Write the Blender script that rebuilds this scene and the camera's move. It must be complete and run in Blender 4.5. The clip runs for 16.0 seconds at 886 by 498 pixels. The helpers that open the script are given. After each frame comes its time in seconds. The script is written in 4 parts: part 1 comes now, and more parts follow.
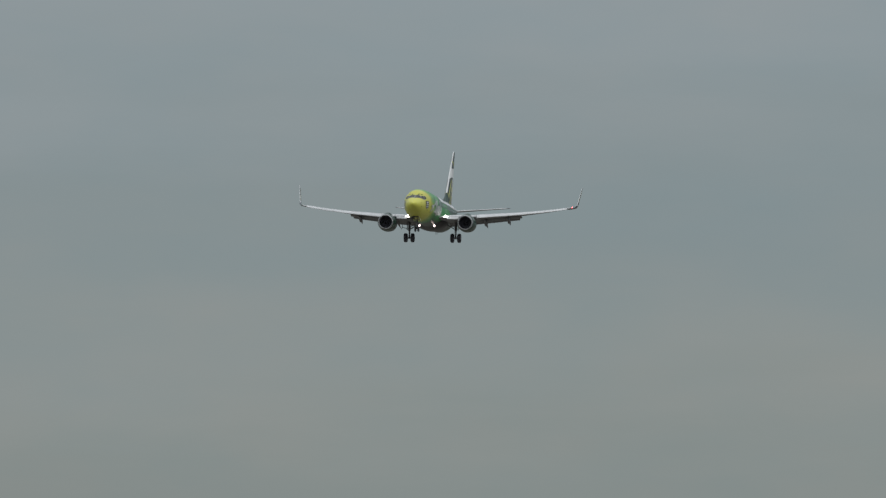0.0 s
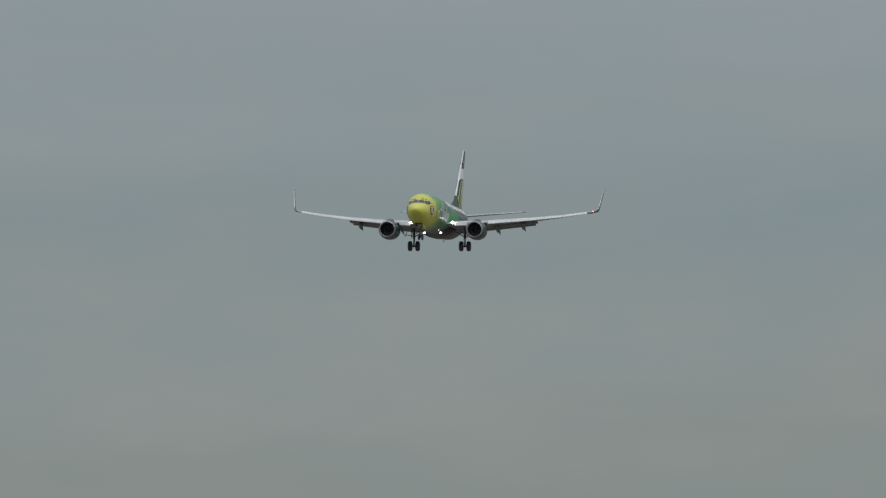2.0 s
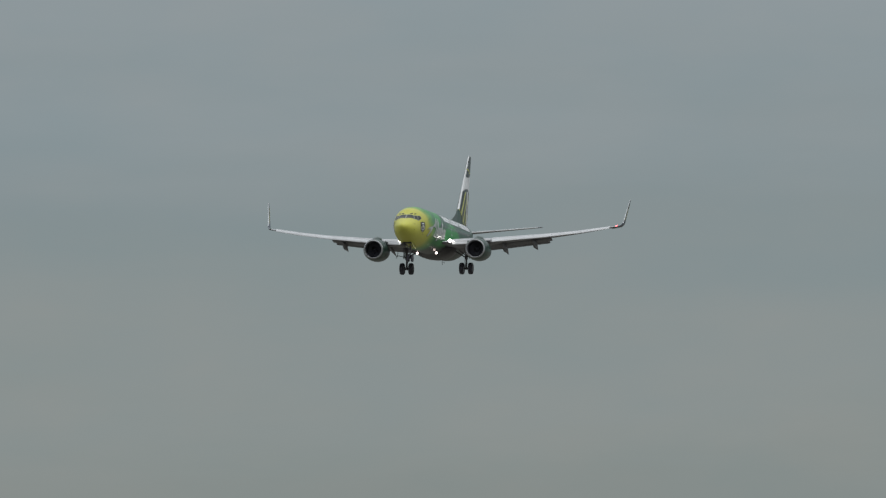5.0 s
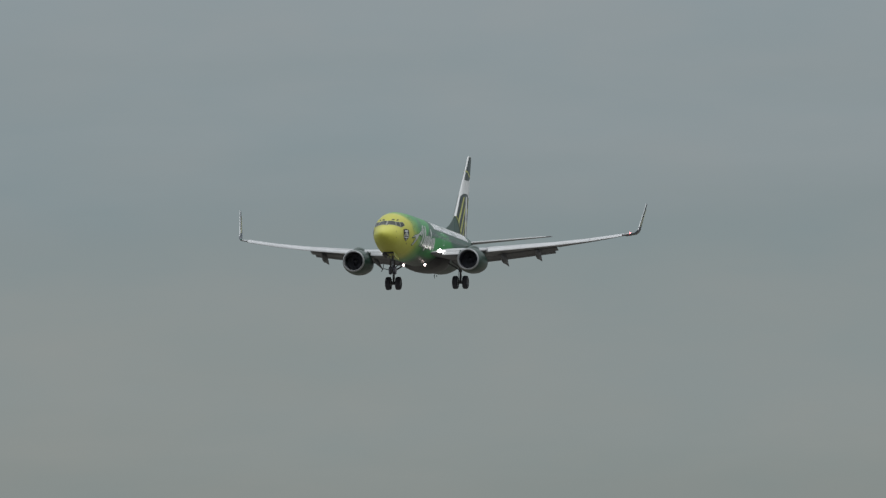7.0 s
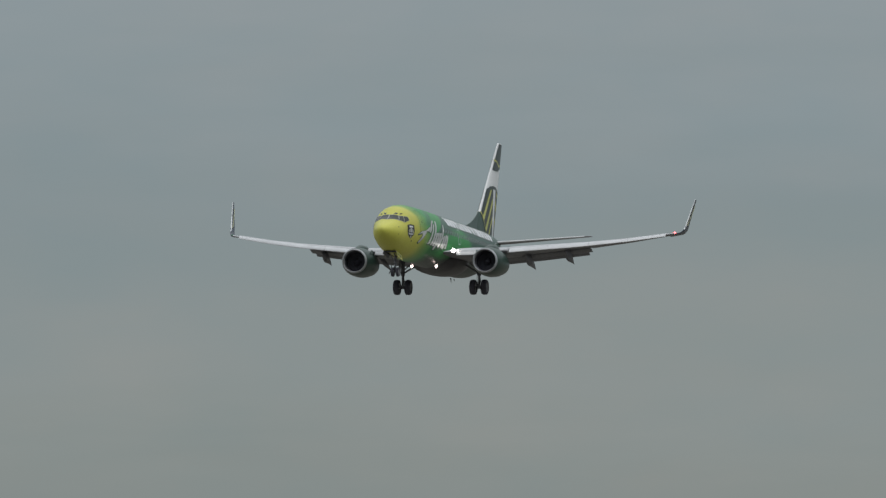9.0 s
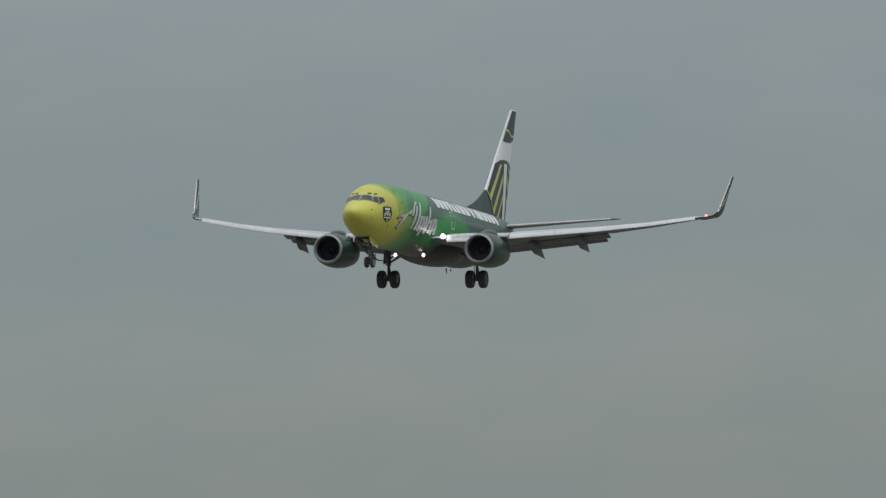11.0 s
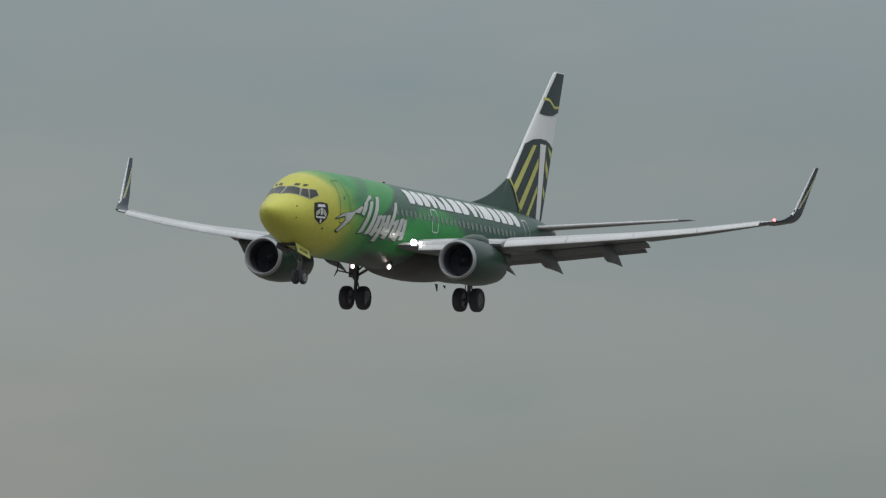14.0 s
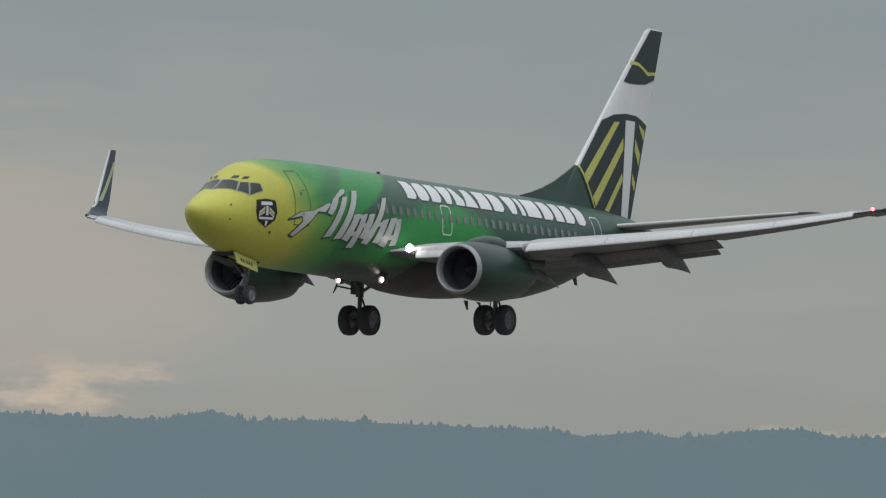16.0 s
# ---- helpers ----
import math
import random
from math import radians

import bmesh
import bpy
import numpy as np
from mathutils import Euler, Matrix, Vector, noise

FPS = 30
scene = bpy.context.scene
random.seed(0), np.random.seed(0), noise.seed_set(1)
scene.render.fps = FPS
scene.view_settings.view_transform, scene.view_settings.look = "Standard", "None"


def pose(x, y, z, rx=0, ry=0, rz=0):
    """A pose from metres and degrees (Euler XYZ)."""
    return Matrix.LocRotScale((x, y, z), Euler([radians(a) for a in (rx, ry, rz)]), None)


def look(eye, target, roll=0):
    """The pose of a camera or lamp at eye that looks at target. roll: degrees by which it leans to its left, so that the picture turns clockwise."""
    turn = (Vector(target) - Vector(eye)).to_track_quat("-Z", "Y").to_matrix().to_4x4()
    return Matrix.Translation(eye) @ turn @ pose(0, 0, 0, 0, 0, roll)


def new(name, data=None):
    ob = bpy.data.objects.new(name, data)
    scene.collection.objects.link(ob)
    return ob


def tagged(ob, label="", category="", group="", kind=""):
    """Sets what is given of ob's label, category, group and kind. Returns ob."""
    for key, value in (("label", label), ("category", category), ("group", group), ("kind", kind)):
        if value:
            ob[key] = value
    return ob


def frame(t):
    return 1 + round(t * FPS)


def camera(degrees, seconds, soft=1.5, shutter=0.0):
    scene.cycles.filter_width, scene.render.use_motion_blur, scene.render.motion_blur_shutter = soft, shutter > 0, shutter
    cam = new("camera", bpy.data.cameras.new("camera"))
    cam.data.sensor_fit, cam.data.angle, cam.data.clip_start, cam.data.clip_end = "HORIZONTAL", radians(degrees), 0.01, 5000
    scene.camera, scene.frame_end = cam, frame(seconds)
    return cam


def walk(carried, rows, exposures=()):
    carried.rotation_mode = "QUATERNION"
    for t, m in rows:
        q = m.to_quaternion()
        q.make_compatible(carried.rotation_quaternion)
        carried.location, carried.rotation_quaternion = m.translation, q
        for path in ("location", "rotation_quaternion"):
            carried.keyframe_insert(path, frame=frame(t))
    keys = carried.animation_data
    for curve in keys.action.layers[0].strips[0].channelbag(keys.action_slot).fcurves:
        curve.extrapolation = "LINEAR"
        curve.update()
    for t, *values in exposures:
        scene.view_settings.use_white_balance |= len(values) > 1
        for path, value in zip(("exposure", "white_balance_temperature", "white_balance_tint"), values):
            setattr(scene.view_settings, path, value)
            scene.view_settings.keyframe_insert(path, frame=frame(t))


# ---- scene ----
EYE = (0.0, 0.0, 4.0)


def aim(azimuth, rise, roll):
    """The camera's pose at its stand, by compass turn and rise in degrees."""
    a, e = radians(azimuth), radians(rise)
    way = Vector((math.sin(a) * math.cos(e), math.cos(a) * math.cos(e), math.sin(e)))
    return look(EYE, Vector(EYE) + way * 100, roll)


cam = camera(4.2023, 16.0, soft=1.32)
walk(cam, [
    (0.0, aim(-8.9278, 2.6457, 0.106)),
    (0.5, aim(-9.1562, 2.6448, 0.049)),
    (1.0, aim(-9.3884, 2.6476, -0.007)),
    (1.5, aim(-9.6220, 2.6488, -0.064)),
    (2.0, aim(-9.8648, 2.6602, -0.120)),
    (2.5, aim(-10.1212, 2.6652, -0.177)),
    (3.0, aim(-10.3829, 2.6752, -0.233)),
    (3.5, aim(-10.6715, 2.6867, -0.290)),
    (4.0, aim(-10.9749, 2.7021, -0.330)),
    (4.5, aim(-11.2820, 2.7016, -0.350)),
    (5.0, aim(-11.5980, 2.7103, -0.400)),
    (5.5, aim(-11.9307, 2.7216, -0.458)),
    (6.0, aim(-12.2883, 2.7291, -0.508)),
    (6.5, aim(-12.6790, 2.7262, -0.528)),
    (7.0, aim(-13.0973, 2.7188, -0.568)),
    (7.5, aim(-13.5675, 2.7136, -0.466)),
    (8.0, aim(-14.0643, 2.7011, -0.364)),
    (8.5, aim(-14.6033, 2.6842, -0.262)),
    (9.0, aim(-15.1787, 2.6621, -0.160)),
    (9.5, aim(-15.7754, 2.6398, -0.151)),
    (10.0, aim(-16.4137, 2.6044, -0.129)),
    (10.5, aim(-17.1040, 2.5635, -0.104)),
    (11.0, aim(-17.8572, 2.5245, -0.083)),
    (11.5, aim(-18.6859, 2.4950, -0.074)),
    (12.0, aim(-19.6038, 2.4703, 0.068)),
    (12.5, aim(-20.5940, 2.4409, 0.209)),
    (13.0, aim(-21.6642, 2.4092, 0.350)),
    (13.5, aim(-22.8576, 2.3832, 0.450)),
    (14.0, aim(-24.1883, 2.3587, 0.549)),
    (14.5, aim(-25.6559, 2.3315, 0.649)),
    (15.0, aim(-27.3570, 2.2802, 0.454)),
    (15.5, aim(-29.3562, 2.2053, 0.259)),
    (16.0, aim(-31.5725, 2.1242, 0.063)),
])

# ---- sky and sun: a broken, bright overcast ----
world = bpy.data.worlds.new("overcast_sky")
scene.world = world
world.use_nodes = True
wn, wl = world.node_tree.nodes, world.node_tree.links
wn.clear()


def wnode(kind, **values):
    n = wn.new(kind)
    for k, v in values.items():
        n.inputs[k].default_value = v
    return n


SUN_RISE, SUN_TURN = radians(52), radians(140)
sky = wn.new("ShaderNodeTexSky")
sky.sky_type, sky.sun_disc = "NISHITA", False
sky.sun_elevation, sky.sun_rotation = SUN_RISE, SUN_TURN
sky_bg = wnode("ShaderNodeBackground", Strength=0.06)
wl.new(sky.outputs["Color"], sky_bg.inputs["Color"])

coord = wn.new("ShaderNodeTexCoord")
stretch = wn.new("ShaderNodeMapping")
stretch.inputs["Scale"].default_value = (9, 9, 75)
wl.new(coord.outputs["Generated"], stretch.inputs["Vector"])
streaks = wnode("ShaderNodeTexNoise", Scale=1.0, Detail=5.0, Roughness=0.55)
wl.new(stretch.outputs["Vector"], streaks.inputs["Vector"])
fine_map = wn.new("ShaderNodeMapping")
fine_map.inputs["Scale"].default_value = (45, 45, 190)
wl.new(coord.outputs["Generated"], fine_map.inputs["Vector"])
wisps = wnode("ShaderNodeTexNoise", Scale=1.0, Detail=6.0, Roughness=0.6)
wl.new(fine_map.outputs["Vector"], wisps.inputs["Vector"])
split = wn.new("ShaderNodeSeparateXYZ")
wl.new(coord.outputs["Generated"], split.inputs["Vector"])


def wmath(op, a, b):
    n = wn.new("ShaderNodeMath")
    n.operation = op
    for i, v in enumerate((a, b)):
        if isinstance(v, (int, float)):
            n.inputs[i].default_value = v
        else:
            wl.new(v, n.inputs[i])
    return n.outputs[0]


# height over the horizon, stirred by the cloud streaks
stir = wmath("ADD", wmath("MULTIPLY", wmath("SUBTRACT", streaks.outputs["Fac"], 0.5), 0.026),
             wmath("MULTIPLY", wmath("SUBTRACT", wisps.outputs["Fac"], 0.5), 0.006))
height = wmath("ADD", split.outputs["Z"], stir)
low = wn.new("ShaderNodeMapRange")
low.inputs["From Min"].default_value, low.inputs["From Max"].default_value = 0.015, 0.075
wl.new(height, low.inputs["Value"])


def wramp(stops):
    n = wn.new("ShaderNodeValToRGB")
    n.color_ramp.interpolation = "B_SPLINE"
    while len(n.color_ramp.elements) < len(stops):
        n.color_ramp.elements.new(0.5)
    for e, (p, c) in zip(n.color_ramp.elements, stops):
        e.position, e.color = p, (*c, 1)
    wl.new(low.outputs["Result"], n.inputs["Fac"])
    return n.outputs["Color"]


def wrange(value, lo, hi):
    n = wn.new("ShaderNodeMapRange")
    n.interpolation_type = "SMOOTHSTEP"
    n.inputs["From Min"].default_value, n.inputs["From Max"].default_value = lo, hi
    wl.new(value, n.inputs["Value"])
    return n.outputs["Result"]


def wmix(fac, a, b):
    n = wn.new("ShaderNodeMix")
    n.data_type = "RGBA"
    wl.new(fac, n.inputs["Factor"])
    for key, v in (("A", a), ("B", b)):
        if isinstance(v, tuple):
            n.inputs[key].default_value = (*v, 1)
        else:
            wl.new(v, n.inputs[key])
    return n.outputs["Result"]


cool = wramp(((0.0, (.225, .250, .245)), (0.2, (.232, .264, .258)), (0.34, (.262, .288, .285)), (0.49, (.233, .276, .285)), (0.62, (.228, .273, .287)), (0.8, (.264, .308, .327)), (1.0, (.275, .315, .335))))
warm = wramp(((0.0, (.338, .318, .280)), (0.15, (.312, .313, .289)), (0.3, (.346, .358, .338)), (0.45, (.326, .346, .335)), (0.68, (.250, .292, .298)), (1.0, (.275, .315, .325))))
west = wrange(wmath("MULTIPLY", split.outputs["X"], -1.0), 0.33, 0.57)
veil = wmix(west, cool, warm)
# gaps low in the west let a rosy light through, broken by small heaped clouds
heap_map = wn.new("ShaderNodeMapping")
heap_map.inputs["Scale"].default_value = (150, 150, 420)
wl.new(coord.outputs["Generated"], heap_map.inputs["Vector"])
heaps = wnode("ShaderNodeTexNoise", Scale=1.0, Detail=6.0, Roughness=0.6)
wl.new(heap_map.outputs["Vector"], heaps.inputs["Vector"])
for x, z, wide, tall, lit in ((-0.5495, 0.0258, 0.0085, 0.0028, (.53, .455, .37)), (-0.490, 0.0215, 0.012, 0.0018, (.47, .415, .35))):
    dx = wmath("MULTIPLY", wmath("SUBTRACT", split.outputs["X"], x), 1 / wide)
    dz = wmath("MULTIPLY", wmath("SUBTRACT", split.outputs["Z"], z), 1 / tall)
    near = wmath("SUBTRACT", 1.0, wmath("ADD", wmath("MULTIPLY", dx, dx), wmath("MULTIPLY", dz, dz)))
    body = wmath("ADD", wmath("MULTIPLY", near, 0.5), wmath("MULTIPLY", wmath("SUBTRACT", heaps.outputs["Fac"], 0.5), 2.4))
    veil = wmix(wmath("MULTIPLY", wrange(body, 0.02, 0.75), wrange(near, -0.6, 0.5)), veil, lit)
# a beige bank of cloud above them
bank_x = wmath("MULTIPLY", wmath("SUBTRACT", split.outputs["X"], -0.553), 1 / 0.016)
bank_z = wmath("MULTIPLY", wmath("SUBTRACT", height, 0.0365), 1 / 0.0085)
bank = wmath("SUBTRACT", 1.0, wmath("ADD", wmath("MULTIPLY", bank_x, bank_x), wmath("MULTIPLY", bank_z, bank_z)))
veil = wmix(wmath("MULTIPLY", wrange(bank, -0.6, 1.0), 0.52), veil, (.465, .405, .335))
# soft mottling of the cloud base
mottle_map = wn.new("ShaderNodeMapping")
mottle_map.inputs["Scale"].default_value = (60, 60, 150)
wl.new(coord.outputs["Generated"], mottle_map.inputs["Vector"])
mottle = wnode("ShaderNodeTexNoise", Scale=1.0, Detail=3.0, Roughness=0.5)
wl.new(mottle_map.outputs["Vector"], mottle.inputs["Vector"])
tone = wn.new("ShaderNodeMix")
tone.data_type, tone.blend_type = "RGBA", "MULTIPLY"
tone.inputs["Factor"].default_value = 1.0
wl.new(veil, tone.inputs["A"])
wl.new(wmix(mottle.outputs["Fac"], (0.90, 0.965, 0.99), (1.10, 1.035, 1.01)), tone.inputs["B"])
veil = tone.outputs["Result"]
# the overcast grows brighter towards the zenith
up = wn.new("ShaderNodeMapRange")
up.inputs["From Min"].default_value, up.inputs["From Max"].default_value = 0.08, 0.9
wl.new(split.outputs["Z"], up.inputs["Value"])
deck = wn.new("ShaderNodeMix")
deck.data_type = "RGBA"
wl.new(up.outputs["Result"], deck.inputs["Factor"])
wl.new(veil, deck.inputs["A"])
deck.inputs["B"].default_value = (1.05, 1.10, 1.14, 1)
deck_bg = wnode("ShaderNodeBackground", Strength=1.0)
wl.new(deck.outputs["Result"], deck_bg.inputs["Color"])
both = wnode("ShaderNodeMixShader", Fac=0.96)
wl.new(sky_bg.outputs[0], both.inputs[1])
wl.new(deck_bg.outputs[0], both.inputs[2])
wout = wn.new("ShaderNodeOutputWorld")
wl.new(both.outputs[0], wout.inputs["Surface"])

sun = new("sun", bpy.data.lights.new("sun", "SUN"))
sun.data.energy, sun.data.angle, sun.data.color = 0.6, radians(35), (1.0, 0.96, 0.90)
sun.matrix_world = look((0, 0, 300), Vector((0, 0, 300)) - Vector((
    math.sin(SUN_TURN) * math.cos(SUN_RISE), math.cos(SUN_TURN) * math.cos(SUN_RISE), math.sin(SUN_RISE))))

# ---- materials ----


class Nodes:
    """A principled material and short ways to wire it."""

    def __init__(self, name, rough=0.5, metal=0.0, coat=0.0):
        self.mat = bpy.data.materials.new(name)
        self.mat.use_nodes = True
        self.t = self.mat.node_tree
        self.bsdf = self.t.nodes["Principled BSDF"]
        self.bsdf.inputs["Roughness"].default_value = rough
        self.bsdf.inputs["Metallic"].default_value = metal
        self.bsdf.inputs["Coat Weight"].default_value = coat
        self.bsdf.inputs["Coat Roughness"].default_value = 0.15
        self.co = self.t.nodes.new("ShaderNodeTexCoord")

    def put(self, socket, v):
        if hasattr(v, "is_linked"):
            self.t.links.new(v, socket)
        elif isinstance(v, tuple):
            socket.default_value = (*v, 1) if len(v) == 3 and socket.type == "RGBA" else v
        else:
            socket.default_value = v

    def math(self, op, a, b=0.0, clamp=False):
        n = self.t.nodes.new("ShaderNodeMath")
        n.operation, n.use_clamp = op, clamp
        self.put(n.inputs[0], a), self.put(n.inputs[1], b)
        return n.outputs[0]

    def step(self, v, lo, hi):
        n = self.t.nodes.new("ShaderNodeMapRange")
        n.interpolation_type = "SMOOTHSTEP"
        self.put(n.inputs["Value"], v)
        n.inputs["From Min"].default_value, n.inputs["From Max"].default_value = lo, hi
        return n.outputs["Result"]

    def scaled(self, scale):
        n = self.t.nodes.new("ShaderNodeMapping")
        n.inputs["Scale"].default_value = scale
        self.t.links.new(self.co.outputs["Object"], n.inputs["Vector"])
        return n.outputs["Vector"]

    def noise(self, scale, vector=None, detail=4.0):
        n = self.t.nodes.new("ShaderNodeTexNoise")
        n.inputs["Scale"].default_value, n.inputs["Detail"].default_value = scale, detail
        self.t.links.new(vector or self.co.outputs["Object"], n.inputs["Vector"])
        return n.outputs["Fac"]

    def mix(self, fac, a, b, blend="MIX"):
        n = self.t.nodes.new("ShaderNodeMix")
        n.data_type, n.blend_type = "RGBA", blend
        self.put(n.inputs["Factor"], fac), self.put(n.inputs["A"], a), self.put(n.inputs["B"], b)
        return n.outputs["Result"]

    def finish(self, colour, grime=0.12, bump=0.0, scale=2.0):
        """Colour with two scales of grime and an uneven gloss."""
        big, small = self.noise(scale * 0.25), self.noise(scale * 6)
        dirt = self.math("ADD", self.math("MULTIPLY", big, 0.6), self.math("MULTIPLY", small, 0.4))
        dark = self.mix(1.0, colour, (1 - grime * 2, 1 - grime * 2, 1 - grime * 2), "MULTIPLY")
        self.put(self.bsdf.inputs["Base Color"], self.mix(self.step(dirt, 0.35, 0.7), colour, dark))
        r = self.bsdf.inputs["Roughness"].default_value
        self.put(self.bsdf.inputs["Roughness"], self.math("ADD", self.math("MULTIPLY", small, 0.2), r - 0.1))
        if bump:
            b = self.t.nodes.new("ShaderNodeBump")
            b.inputs["Strength"].default_value, b.inputs["Distance"].default_value = bump, 0.02
            self.put(b.inputs["Height"], small)
            self.put(self.bsdf.inputs["Normal"], b.outputs["Normal"])
        return self.mat


def plain(name, colour, rough=0.5, metal=0.0, coat=0.0, grime=0.1, bump=0.0, scale=2.0):
    return Nodes(name, rough, metal, coat).finish(colour, grime, bump, scale)


def glow(name, colour, strength):
    n = Nodes(name)
    n.put(n.bsdf.inputs["Emission Color"], colour)
    n.bsdf.inputs["Emission Strength"].default_value = strength
    n.put(n.bsdf.inputs["Base Color"], tuple(0.35 * c for c in colour))
    return n.mat


def livery():
    """Fuselage paint: a yellow nose that turns green, then a dark forest towards the tail."""
    n = Nodes("fuselage_paint", 0.42, 0.0, 0.1)
    n.bsdf.inputs["Specular IOR Level"].default_value = 0.35
    xyz = n.t.nodes.new("ShaderNodeSeparateXYZ")
    n.t.links.new(n.co.outputs["Object"], xyz.inputs["Vector"])
    y, z = xyz.outputs["Y"], xyz.outputs["Z"]
    rough_edge = n.math("MULTIPLY", n.math("SUBTRACT", n.noise(1.0, n.scaled((0.3, 1.1, 1.6)), 3.0), 0.5), 0.5)
    y = n.math("ADD", y, rough_edge)

    def slant(k):
        return n.math("SUBTRACT", y, n.math("MULTIPLY", z, k))

    def times(*fs):
        out = fs[0]
        for f in fs[1:]:
            out = n.math("MULTIPLY", out, f)
        return out

    def inverse(f):
        return n.math("SUBTRACT", 1.0, f)
    # yellow gives way to green at the front door above, and later and more softly below
    above = n.math("ADD", y, n.math("MULTIPLY", n.math("MAXIMUM", n.math("SUBTRACT", z, 1.1), 0.0), 1.5))
    high = n.step(z, -0.35, 0.6)
    turn_lime = n.math("ADD", times(high, n.step(above, 3.7, 4.7)), times(inverse(high), n.step(y, 4.0, 6.1)))
    turn_green = n.math("ADD", times(high, n.step(above, 4.3, 6.4)), times(inverse(high), n.step(y, 5.0, 7.7)))
    colour = n.mix(turn_lime, (0.585, 0.575, 0.100), (0.225, 0.40, 0.085))
    colour = n.mix(turn_green, colour, (0.031, 0.272, 0.064))
    # angular forest shapes over the green
    crown = times(n.step(slant(1.39), 4.1, 5.2), inverse(n.step(slant(1.75), 5.15, 5.45)), n.step(z, 0.35, 0.75))
    colour = n.mix(n.math("MULTIPLY", crown, 0.68), colour, (0.040, 0.140, 0.072))
    low = times(n.step(y, 7.1, 7.4), inverse(n.step(y, 9.0, 10.3)), inverse(n.step(z, -0.8, -0.5)))
    colour = n.mix(n.math("MULTIPLY", low, 0.6), colour, (0.022, 0.17, 0.055))
    edge = n.t.nodes.new("ShaderNodeValToRGB")
    stops = ((9.0, 0.05), (11.5, 0.32), (13.2, 0.80), (15.2, 1.05), (16.6, 0.75), (17.7, 0.2), (19.0, -0.5), (20.0, -1.5))
    while len(edge.color_ramp.elements) < len(stops):
        edge.color_ramp.elements.new(0.5)
    for e, (at, h) in zip(edge.color_ramp.elements, stops):
        v = (h + 1.5) / 3
        e.position, e.color = (at - 9) / 11, (v, v, v, 1)
    n.put(edge.inputs["Fac"], n.math("MULTIPLY", n.math("SUBTRACT", y, 9.0), 1 / 11, True))
    edge_z = n.math("SUBTRACT", n.math("MULTIPLY", edge.outputs["Color"], 3.0), 1.5)
    trees = n.math("MULTIPLY", n.math("SUBTRACT", n.noise(1.0, n.scaled((0.2, 3.2, 0.5)), 2.0), 0.5), 0.7)
    over = n.math("ADD", n.math("SUBTRACT", z, edge_z), trees)
    forest = times(n.step(slant(1.9), 7.85, 8.3), n.step(over, -0.4, 0.35))
    colour = n.mix(forest, colour, (0.038, 0.105, 0.070))
    colour = n.mix(n.step(y, 17.0, 23.0), colour, (0.03, 0.085, 0.062))
    # dark green belly paint; shade under the hull is put into it too
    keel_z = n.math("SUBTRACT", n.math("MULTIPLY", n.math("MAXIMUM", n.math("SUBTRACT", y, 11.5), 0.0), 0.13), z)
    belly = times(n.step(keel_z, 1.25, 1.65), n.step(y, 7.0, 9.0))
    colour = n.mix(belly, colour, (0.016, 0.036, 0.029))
    return n.finish(colour, 0.06, 0.0, 1.2)


PAINT = livery()
DEEP_GREEN = plain("deep_green_paint", (0.022, 0.062, 0.045), 0.38, 0, 0.2, 0.08)
COWL_GREEN = plain("cowl_green_paint", (0.018, 0.050, 0.037), 0.4, 0, 0.12, 0.12)
WHITE = plain("white_paint", (0.78, 0.79, 0.80), 0.4, 0, 0.1, 0.05)
LOGO_WHITE = plain("logo_silver", (0.56, 0.58, 0.57), 0.42, 0, 0.1, 0.12)
SILVER_WHITE = plain("silver_white_marks", (0.74, 0.76, 0.78), 0.42, 0, 0.1, 0.06)
YELLOW = plain("yellow_paint", (0.56, 0.56, 0.15), 0.42, 0, 0.1, 0.06)
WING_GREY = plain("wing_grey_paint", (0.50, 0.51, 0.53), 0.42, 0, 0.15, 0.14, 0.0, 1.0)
# darker copy of the wing grey, with underside shade put into the colour
SHADED_GREY = plain("shaded_grey_paint", (0.18, 0.18, 0.20), 0.5, 0, 0.0, 0.16, 0.0, 1.0)
PALE_METAL = plain("pale_painted_metal", (0.61, 0.62, 0.64), 0.45, 0.1, 0, 0.1)
BARE = plain("bare_aluminium", (0.36, 0.37, 0.39), 0.45, 0.4, 0, 0.1)
STEEL = plain("gear_steel", (0.155, 0.155, 0.17), 0.5, 0.3, 0, 0.2)
RUBBER = plain("tyre_rubber", (0.056, 0.054, 0.070), 0.8, 0, 0, 0.15, 0.3, 6.0)
RIM = plain("wheel_rim", (0.27, 0.27, 0.28), 0.5, 0.4, 0, 0.2)
DARK = plain("dark_cavity", (0.02, 0.02, 0.023), 0.6, 0, 0, 0.1)
DUCT = plain("inlet_duct", (0.085, 0.086, 0.108), 0.5, 0.2, 0, 0.15)
PANE = plain("cockpit_pane", (0.03, 0.036, 0.03), 0.16, 0, 0.0, 0.05)
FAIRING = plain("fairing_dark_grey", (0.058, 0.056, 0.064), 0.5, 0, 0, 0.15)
FAN = plain("fan_titanium", (0.040, 0.041, 0.052), 0.75)
PALE_YELLOW = plain("pale_yellow_paint", (0.50, 0.51, 0.32), 0.45)
FIN_DARK = plain("fin_black_green", (0.012, 0.027, 0.028), 0.4, 0, 0.15, 0.08)
WINGLET_DARK = plain("winglet_dark_blue_green", (0.042, 0.055, 0.082), 0.4, 0, 0.2, 0.1)
CABIN_PANE = plain("cabin_pane", (0.125, 0.16, 0.14), 0.25, 0, 0.3, 0.1)
SEAM = plain("dark_seam", (0.035, 0.10, 0.05), 0.5)
